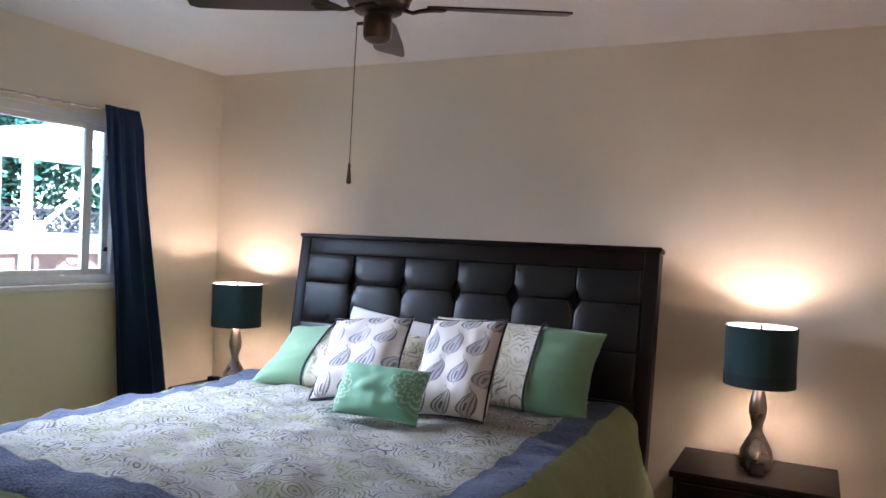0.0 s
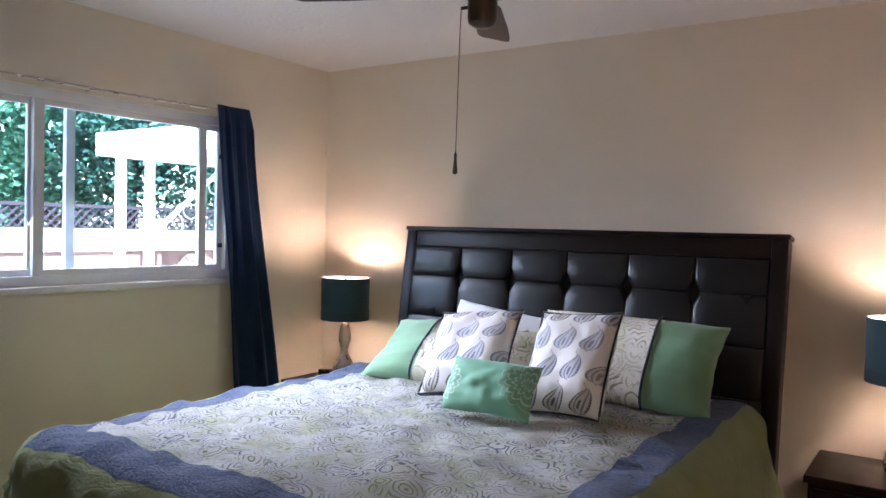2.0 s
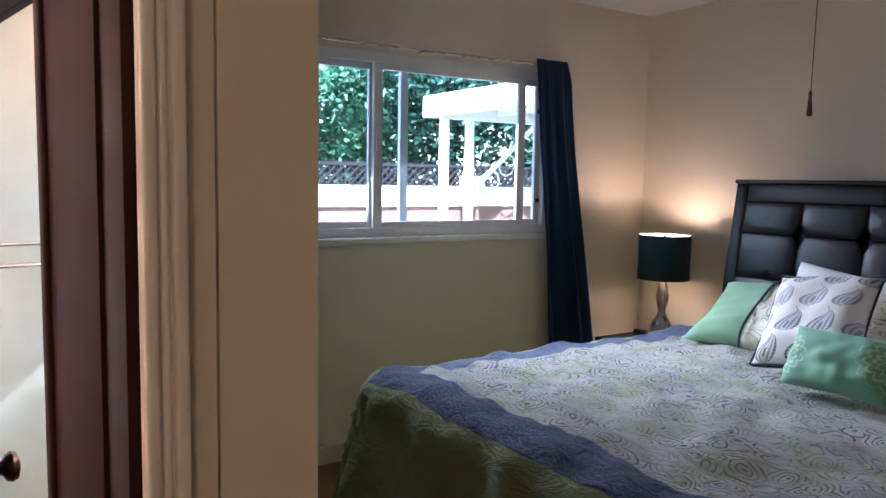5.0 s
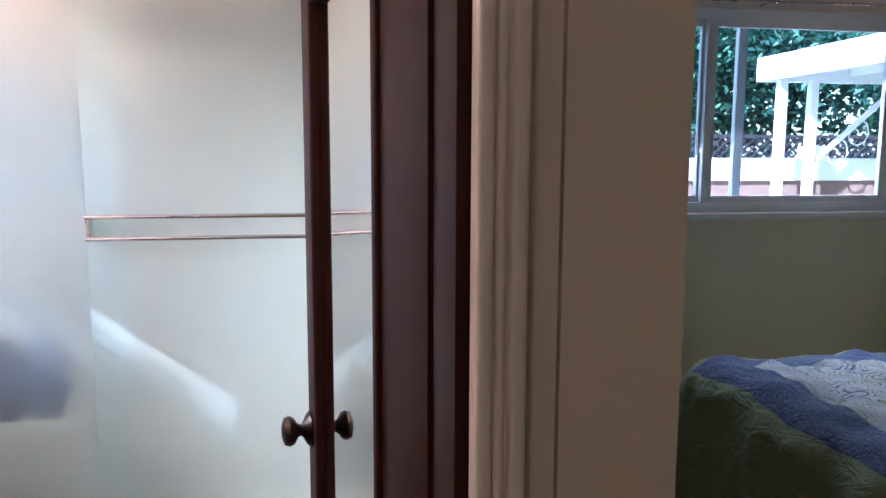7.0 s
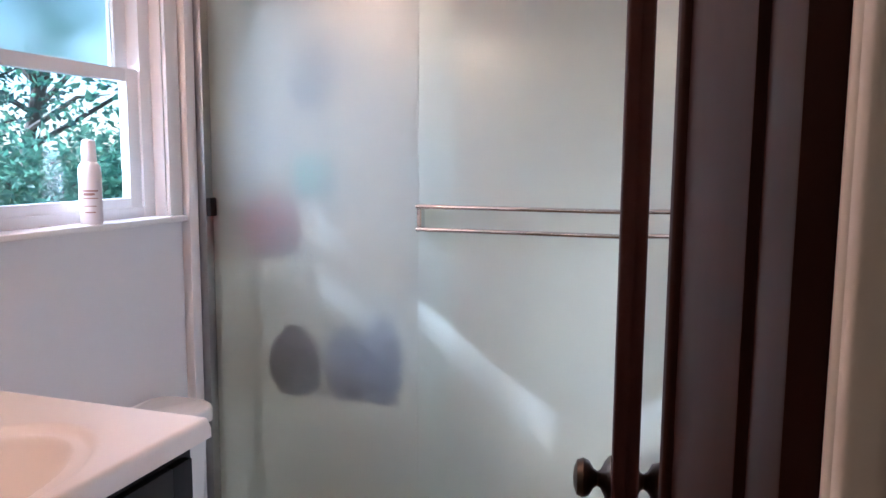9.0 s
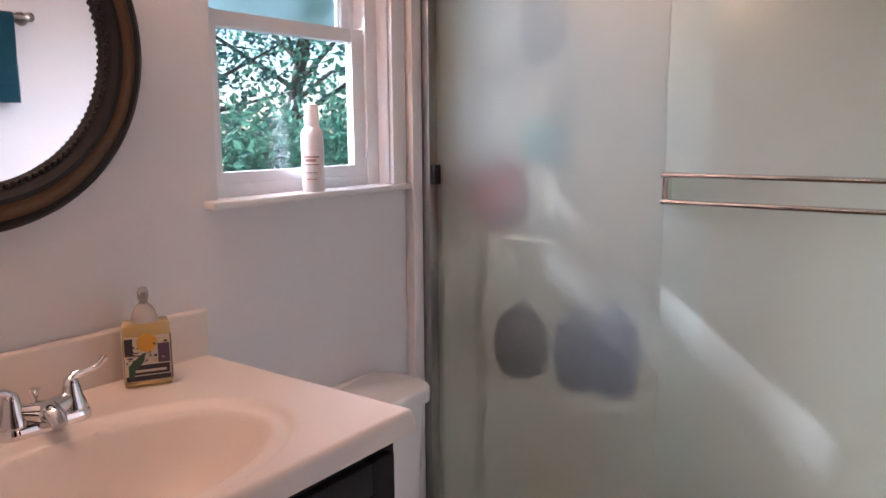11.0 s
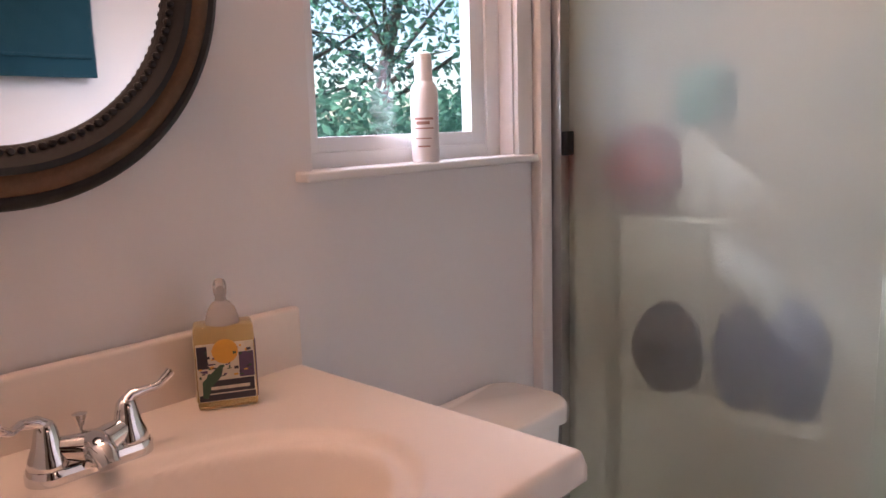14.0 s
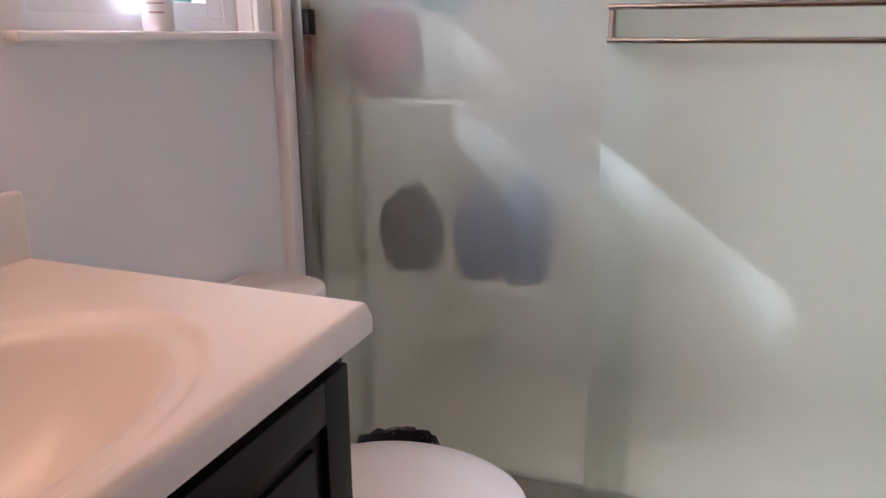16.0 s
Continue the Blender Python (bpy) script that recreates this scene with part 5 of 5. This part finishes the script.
def waste_bin():
    b = thing("waste_bin", "small waste bin lined with a black bag", "bin", pose(1.207, -4.77, 0))
    part("bin_body", bm_lathe([(0.072, 0.0), (0.080, 0.004), (0.096, 0.275), (0.099, 0.278), (0.093, 0.279), (0.078, 0.01), (0, 0.008)], 32), M["bin"], b)
    bm = bmesh.new()
    rings = []
    for k, (r, z) in enumerate(((0.104, 0.205), (0.106, 0.245), (0.105, 0.280), (0.100, 0.292), (0.092, 0.285), (0.085, 0.20), (0.078, 0.12))):
        rings.append([bm.verts.new(((r + 0.004 * fractal(math.cos(a) * 4, math.sin(a) * 4, k)) * math.cos(a), (r + 0.004 * fractal(math.cos(a) * 4, math.sin(a) * 4, k)) * math.sin(a), z + 0.012 * fractal(math.cos(a) * 3, math.sin(a) * 3, k + 5))) for a in [2 * math.pi * i / 64 for i in range(64)]])
    for a, c in zip(rings, rings[1:]):
        for i in range(64):
            bm.faces.new((a[i], a[(i + 1) % 64], c[(i + 1) % 64], c[i]))
    part("bag", bm, M["bag"], b, "crumpled black bin bag")


waste_bin()


# ---- shower ----
def shower():
    s = thing("shower_enclosure", "sliding shower doors of frosted glass in satin metal frames", "shower")
    za, zb = 0.15, 1.94
    bm = bmesh.new()
    bm_box(1.03, 1.093, SOUTH + 0.007, SOUTH + 0.052, za, zb, 0.003, 2, bm)
    part("side_jamb", bm, M["steel"], s)
    part("side_jamb", bm_box(1.03, 1.115, BATH_N - 0.035, BATH_N - 0.002, za, zb, 0.003, 2), M["steel"], s)
    part("header", bm_box(1.025, 1.12, SOUTH + 0.002, BATH_N - 0.002, zb, zb + 0.055, 0.004, 2), M["steel"], s)
    part("track", bm_box(1.03, 1.115, SOUTH + 0.002, BATH_N - 0.002, za - 0.002, za + 0.03, 0.004, 2), M["steel"], s)
    for nm, x, ya, yb in (("inner", 1.055, SOUTH + 0.045, -4.275), ("outer", 1.088, -4.365, BATH_N - 0.02)):
        d = part("sliding_door", bm_box(x - 0.003, x + 0.003, ya, yb, za + 0.035, zb - 0.005, 0.001, 1), M["frost"], s, "pebbled frosted glass panel")
        d.visible_shadow = False
        part("door_rail", bm_box(x - 0.008, x + 0.008, ya, yb, zb - 0.02, zb - 0.001, 0.002), M["steel"], d)
    for z in (1.243, 1.183):
        part("towel_rail", bm_tube([(1.118, -4.36, z), (1.118, -3.66, z)], 0.0065, 12), M["chrome"], s, "slim chrome bar")
    for y in (-4.352, -3.67):
        part("rail_bracket", bm_box(1.091, 1.120, y - 0.007, y + 0.007, 1.176, 1.25, 0.003), M["chrome"], s)
    part("bumper", bm_box(1.062, 1.092, SOUTH + 0.052, SOUTH + 0.068, 1.195, 1.25, 0.003), M["black"], s, "dark rubber bumper")
    for z in (0.98, 1.55):
        part("screw", bm_lathe([(0.004, 0), (0.004, 0.002), (0, 0.003)], 10, at=(1.088, SOUTH + 0.053, z)), M["chrome"], s)
    curb = solid("shower_curb", bm_box(1.01, 1.135, SOUTH, BATH_N, 0.0, 0.147, 0.012, 3), M["shower_wall"], "cream shower curb", "curb", "structure")
    solid("shower_pan", bm_box(0.2, 1.01, SOUTH, BATH_N, 0.0, 0.06), M["shower_wall"], "cream shower floor", "floor", "structure")
    solid("shower_panel_south", bm_box(0.2, 1.03, SOUTH, SOUTH + 0.006, 0.06, 2.1), M["shower_wall"], "cream shower surround panel", "wall", "structure")
    solid("shower_panel_north", bm_box(0.2, 1.03, BATH_N - 0.006, BATH_N, 0.06, 2.1), M["shower_wall"], "cream shower surround panel", "wall", "structure")


shower()


def bottle(name, label, mat, x, y, z, r, h, cap, cap_r=0.42, cap_z=0.88):
    b = thing(name, label, "bottle", pose(x, y, z))
    part("bottle_body", bm_lathe([(0, 0), (r * 0.5, 0), (r * 0.78, h * 0.1), (r * 0.95, h * 0.28), (r, h * 0.46), (r * 0.95, h * 0.64), (r * 0.78, h * 0.8), (r * 0.5, h * 0.9), (r * 0.42, h * 0.91)], 24, squash=(0.7, 1)), mat, b)
    part("bottle_cap", bm_lathe([(r * cap_r * 0.8, h * cap_z), (r * cap_r, h * (cap_z + 0.04)), (r * cap_r, h * 0.96), (r * cap_r * 0.8, h), (0, h)], 20), cap, b)


def shower_caddy():
    c = thing("shower_caddy", "pale wire shelf rack in the shower", "shower caddy")
    for z, xa, xb, ya, yb in ((0.595, 0.76, 0.93, -5.06, -4.50), (1.045, 0.78, 0.97, -5.06, -4.70)):
        bm = bmesh.new()
        bm_tube([(xa, ya, z), (xb, ya, z), (xb, yb, z), (xa, yb, z)], 0.003, 6, bm, True)
        for k in range(7):
            x = xa + (xb - xa) * k / 6
            bm_tube([(x, ya, z), (x, yb, z)], 0.0018, 6, bm)
        part("shelf", bm, M["shower_wall"], c)
    part("pole", bm_tube([(0.77, -5.055, 0.062), (0.77, -5.055, 2.3)], 0.010, 12), M["shower_wall"], c)
    part("hook", bm_tube([(0.77, -5.05, 1.72), (0.80, -4.98, 1.735), (0.88, -4.82, 1.72), (0.90, -4.78, 1.69)], 0.004, 8), M["shower_wall"], c)


shower_caddy()
bottle("shampoo_bottle", "dark violet shampoo bottle on the shower shelf", M["violet"], 0.83, -4.885, 0.599, 0.095, 0.22, M["violet"])
bottle("shampoo_bottle", "slate blue shampoo bottle on the shower shelf", M["slate"], 0.845, -4.69, 0.599, 0.075, 0.24, M["slate"])
bottle("shampoo_bottle", "slate blue shampoo bottle on the shower shelf", M["slate"], 0.845, -4.575, 0.599, 0.075, 0.27, M["slate"])
bottle("shampoo_bottle", "pale bottle with an aqua cap on the shower shelf", M["pale_bottle"], 0.89, -4.775, 1.049, 0.055, 0.33, M["aqua"], 1.2, 0.62)
sp = bm_lathe([(0, -0.105), (0.055, -0.092), (0.092, -0.050), (0.105, 0), (0.092, 0.050), (0.055, 0.092), (0, 0.105)], 28, squash=(0.8, 1))
for vert in sp.verts:
    vert.co *= 1 + 0.08 * fractal(vert.co.x * 40, vert.co.y * 40, vert.co.z * 40)
sp.transform(Matrix.Translation((0.89, -4.925, 1.155)))
solid("bath_sponge", sp, M["coral"], "round coral bath sponge on the shower shelf", "sponge")
bottle("razor_holder", "dark handle hanging in the shower", M["black"], 0.92, -4.77, 1.52, 0.074, 0.185, M["black"])


def vanity_light():
    """Three warm globes on a bar above the round mirror."""
    v = thing("vanity_light", "nickel wall light with three lit globes above the mirror", "wall light", pose(2.235, SOUTH, 2.12))
    part("back_plate", bm_box(-0.27, 0.27, 0.002, 0.022, -0.05, 0.05, 0.006, 3), M["nickel"], v)
    for x in (-0.18, 0.0, 0.18):
        part("socket", bm_tube([(x, 0.02, 0), (x, 0.07, 0), (x, 0.085, -0.02)], 0.018, 14), M["nickel"], v)
        part("globe", bm_lathe([(0.02, -0.02), (0.038, -0.035), (0.052, -0.065), (0.052, -0.085), (0.038, -0.115), (0, -0.13)], 28, at=(x, 0.085, 0)), M["globe"], v, "glowing frosted globe")


vanity_light()


def fill_dome_light():
    """Flush dome lamp added out of view to warm the bedroom and door casing."""
    c = thing("fill_dome_light", "unseen dome lamp added on the ceiling as warm fill", "ceiling light", pose(4.6, -4.5, CEIL))
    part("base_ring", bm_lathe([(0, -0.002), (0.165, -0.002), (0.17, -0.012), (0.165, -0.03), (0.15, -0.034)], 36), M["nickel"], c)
    part("dome", bm_lathe([(0.15, -0.032), (0.142, -0.062), (0.11, -0.092), (0.06, -0.108), (0, -0.113)], 36), M["dome"], c, "glowing dome of the added fill lamp")


fill_dome_light()


# ---- outdoors ----
gr = bm_box(-300, 300, -300, 300, -0.5, -0.25)
solid("ground", gr, M["grass"], "dry garden ground around the house", "ground", "structure")
solid("pavement", bm_box(-7.5, -0.2, -6, 8, -0.249, -0.20), M["patio"], "pale patio paving", "pavement", "structure")


def patio_cover():
    p = thing("patio_cover", "white wooden patio cover on posts", "patio cover")
    part("fascia", bm_box(-4.05, -0.5, 0.78, 0.84, 2.15, 2.39, 0.01), M["white_paint"], p)
    part("fascia", bm_box(-4.05, -3.99, 0.845, 5.5, 2.15, 2.39, 0.01), M["white_paint"], p)
    part("roof", bm_box(-3.98, -0.5, 0.845, 5.5, 2.34, 2.38), M["white_paint"], p)
    for k in range(8):
        part("rafter", bm_box(-3.98, -0.5, 1.25 + 0.55 * k, 1.30 + 0.55 * k, 2.22, 2.338), M["white_paint"], p)
    for x, y in ((-3.82, 0.93), (-3.88, 1.32), (-3.9, 5.2)):
        part("post", bm_box(x - 0.042, x + 0.042, y - 0.042, y + 0.042, -0.2, 2.16, 0.008), M["white_paint"], p)
    part("brace", bm_tube([(-3.88, 2.35, 2.16), (-3.88, 1.40, 1.35)], 0.03, 8), M["white_paint"], p)
    for y, z in ((1.62, 1.42), (1.85, 1.62), (2.2, 1.92)):
        part("scroll", bm_tube([(-3.88, y + (0.02 + 0.014 * k) * math.cos(k * 0.7), z + (0.02 + 0.014 * k) * math.sin(k * 0.7)) for k in range(12)], 0.008, 6), M["white_paint"], p)


patio_cover()


def garden_wall():
    g = thing("garden_wall", "low white garden wall on a brick base", "garden wall")
    part("brick_base", bm_box(-4.35, -4.12, -4.5, 6.5, -0.2, 1.13, 0.01), M["brick_red"], g)
    part("capping", bm_box(-4.40, -4.08, -4.5, 6.5, 1.13, 1.365, 0.012), M["white_paint"], g)


garden_wall()
pot = thing("planter", "white planter box on the garden wall", "planter", pose(-4.24, 1.62, 1.366))
part("planter_box", bm_box(-0.1, 0.1, -0.12, 0.12, 0, 0.13, 0.012), M["white_paint"], pot)


def lattice_fence():
    f = thing("fence", "brown wooden fence with a lattice top", "fence")
    x = -9.0
    board = bm_box(-0.012, 0.012, -0.072, 0.072, -0.25, 1.30)
    me = mesh_of("board", board, M["fence"])
    for k in range(130):
        ob = new("board", me)
        ob.parent, ob.location = f, (x + 0.006 * (k % 2), -5 + 0.15 * k, 0)
    strip = mesh_of("lattice_strip", bm_box(-0.006, 0.006, -0.3, 0.3, -0.017, 0.017), M["fence"])
    for s in (-1, 1):
        for k in range(125):
            ob = new("lattice_strip", strip)
            ob.parent, ob.location, ob.rotation_euler = f, (x + 0.01 * s, -5 + 0.155 * k, 1.50), (radians(45 * s), 0, 0)
    part("fence_rail", bm_box(x - 0.03, x + 0.03, -5.2, 14.6, 1.28, 1.34), M["fence"], f)
    part("fence_rail", bm_box(x - 0.03, x + 0.03, -5.2, 14.6, 1.68, 1.74), M["fence"], f)


lattice_fence()


def tree(label, x, y, h, spread, mat, leaves, seed, low=0.35, size=0.11):
    """A tapered trunk with limbs and a crown of single leaves gathered in clumps round the limb ends."""
    rnd = random.Random(seed)
    t = thing("tree", label, "tree", pose(x, y, -0.3))
    trunk = bmesh.new()
    pts = [(0.12 * math.sin(k * 0.9 + seed), 0.12 * math.cos(k * 1.1 + seed), h * 0.8 * k / 7) for k in range(8)]
    bm_tube(pts, [0.05 * h * 0.5 * (1 - 0.8 * k / 7) for k in range(8)], 10, trunk)
    tips = []
    for k in range(22):
        f = low + (0.98 - low) * rnd.random()
        a = rnd.uniform(0, 2 * math.pi)
        base = Vector((pts[min(7, int(f * 8))][0], pts[min(7, int(f * 8))][1], h * 0.8 * f))
        ln = spread * rnd.uniform(0.5, 1.0) * (1.15 - 0.6 * abs(f - 0.55))
        end = base + Vector((math.cos(a) * ln, math.sin(a) * ln, ln * rnd.uniform(0.1, 0.7)))
        mid = base.lerp(end, 0.5) + Vector((rnd.uniform(-0.1, 0.1), rnd.uniform(-0.1, 0.1), 0.1 * ln))
        bm_tube([base, mid, end], [0.022 * h * 0.3, 0.012 * h * 0.3, 0.004], 6, trunk)
        tips += [end, mid.lerp(end, 0.5), mid]
    part("trunk", trunk, M["bark"], t)
    verts, faces = [], []
    for _ in range(leaves):
        c = rnd.choice(tips)
        r = spread * 0.24
        p = c + Vector((rnd.gauss(0, r), rnd.gauss(0, r), rnd.gauss(0, r * 0.75)))
        d = Vector((rnd.gauss(0, 1), rnd.gauss(0, 1), rnd.gauss(-0.2, 0.7))).normalized()
        w = d.cross(Vector((rnd.gauss(0, 1), rnd.gauss(0, 1), rnd.gauss(0, 1)))).normalized()
        s = size * rnd.uniform(0.6, 1.3)
        up_ = d.cross(w) * s * 0.12
        k = len(verts)
        verts += [p, p + d * s * 0.5 + w * s * 0.28 + up_, p + d * s, p + d * s * 0.5 - w * s * 0.28 + up_]
        faces += [(k, k + 1, k + 2), (k, k + 2, k + 3)]
    me = bpy.data.meshes.new("crown")
    me.from_pydata([tuple(v) for v in verts], [], faces)
    me.materials.append(mat)
    ob = new("crown", me)
    ob.parent = t
    tagged(ob, "leafy crown with gaps of sky", kind="stuff")
    return t


tree("tall leafy garden tree behind the fence", -11.5, 2.0, 6.5, 2.4, M["leaf_light"], 15000, 1, 0.2, 0.16)
tree("tall leafy garden tree behind the fence", -12.0, 6.5, 7.5, 2.8, M["leaf_dark"], 16000, 2, 0.2, 0.17)
tree("leafy garden tree beside the patio", -10.5, 10.5, 6.0, 2.4, M["leaf_light"], 12000, 3, 0.2, 0.16)
tree("leafy garden tree behind the fence", -13.0, -2.0, 7.0, 2.6, M["leaf_dark"], 12000, 4, 0.2, 0.17)
for x, y, h, seed in ((-17.5, 0.0, 11.0, 21), (-18.0, 7.0, 12.0, 22), (-17.0, 14.0, 11.0, 23)):
    tree("tall dense tree far behind the fence", x, y, h, 4.6, M["leaf_light"], 15000, seed, 0.12, 0.36)
tree("broad dark tree behind the house", -0.6, -9.4, 5.6, 1.7, M["leaf_dark"], 11000, 5, 0.25, 0.065)
tree("leafy light green tree behind the house", -3.0, -9.8, 5.0, 1.9, M["leaf_light"], 4000, 6, 0.25, 0.10)
tree("leafy shrub below the bathroom window", -1.2, -8.0, 1.75, 0.9, M["leaf_light"], 12000, 7, 0.25, 0.08)
tree("leafy shrub below the bathroom window", 0.4, -8.2, 1.75, 0.9, M["leaf_light"], 12000, 8, 0.25, 0.08)
tree("leafy shrub behind the house", -2.6, -8.4, 1.8, 0.9, M["leaf_light"], 10000, 9, 0.25, 0.08)
# out of view; placed so its leaf gaps break up sunlight on the shower glass
tree("unseen sparse tree placed to dapple the sun on the shower glass", 3.4, -8.4, 5.2, 1.3, M["leaf_dark"], 1450, 148, 0.55, 0.155)
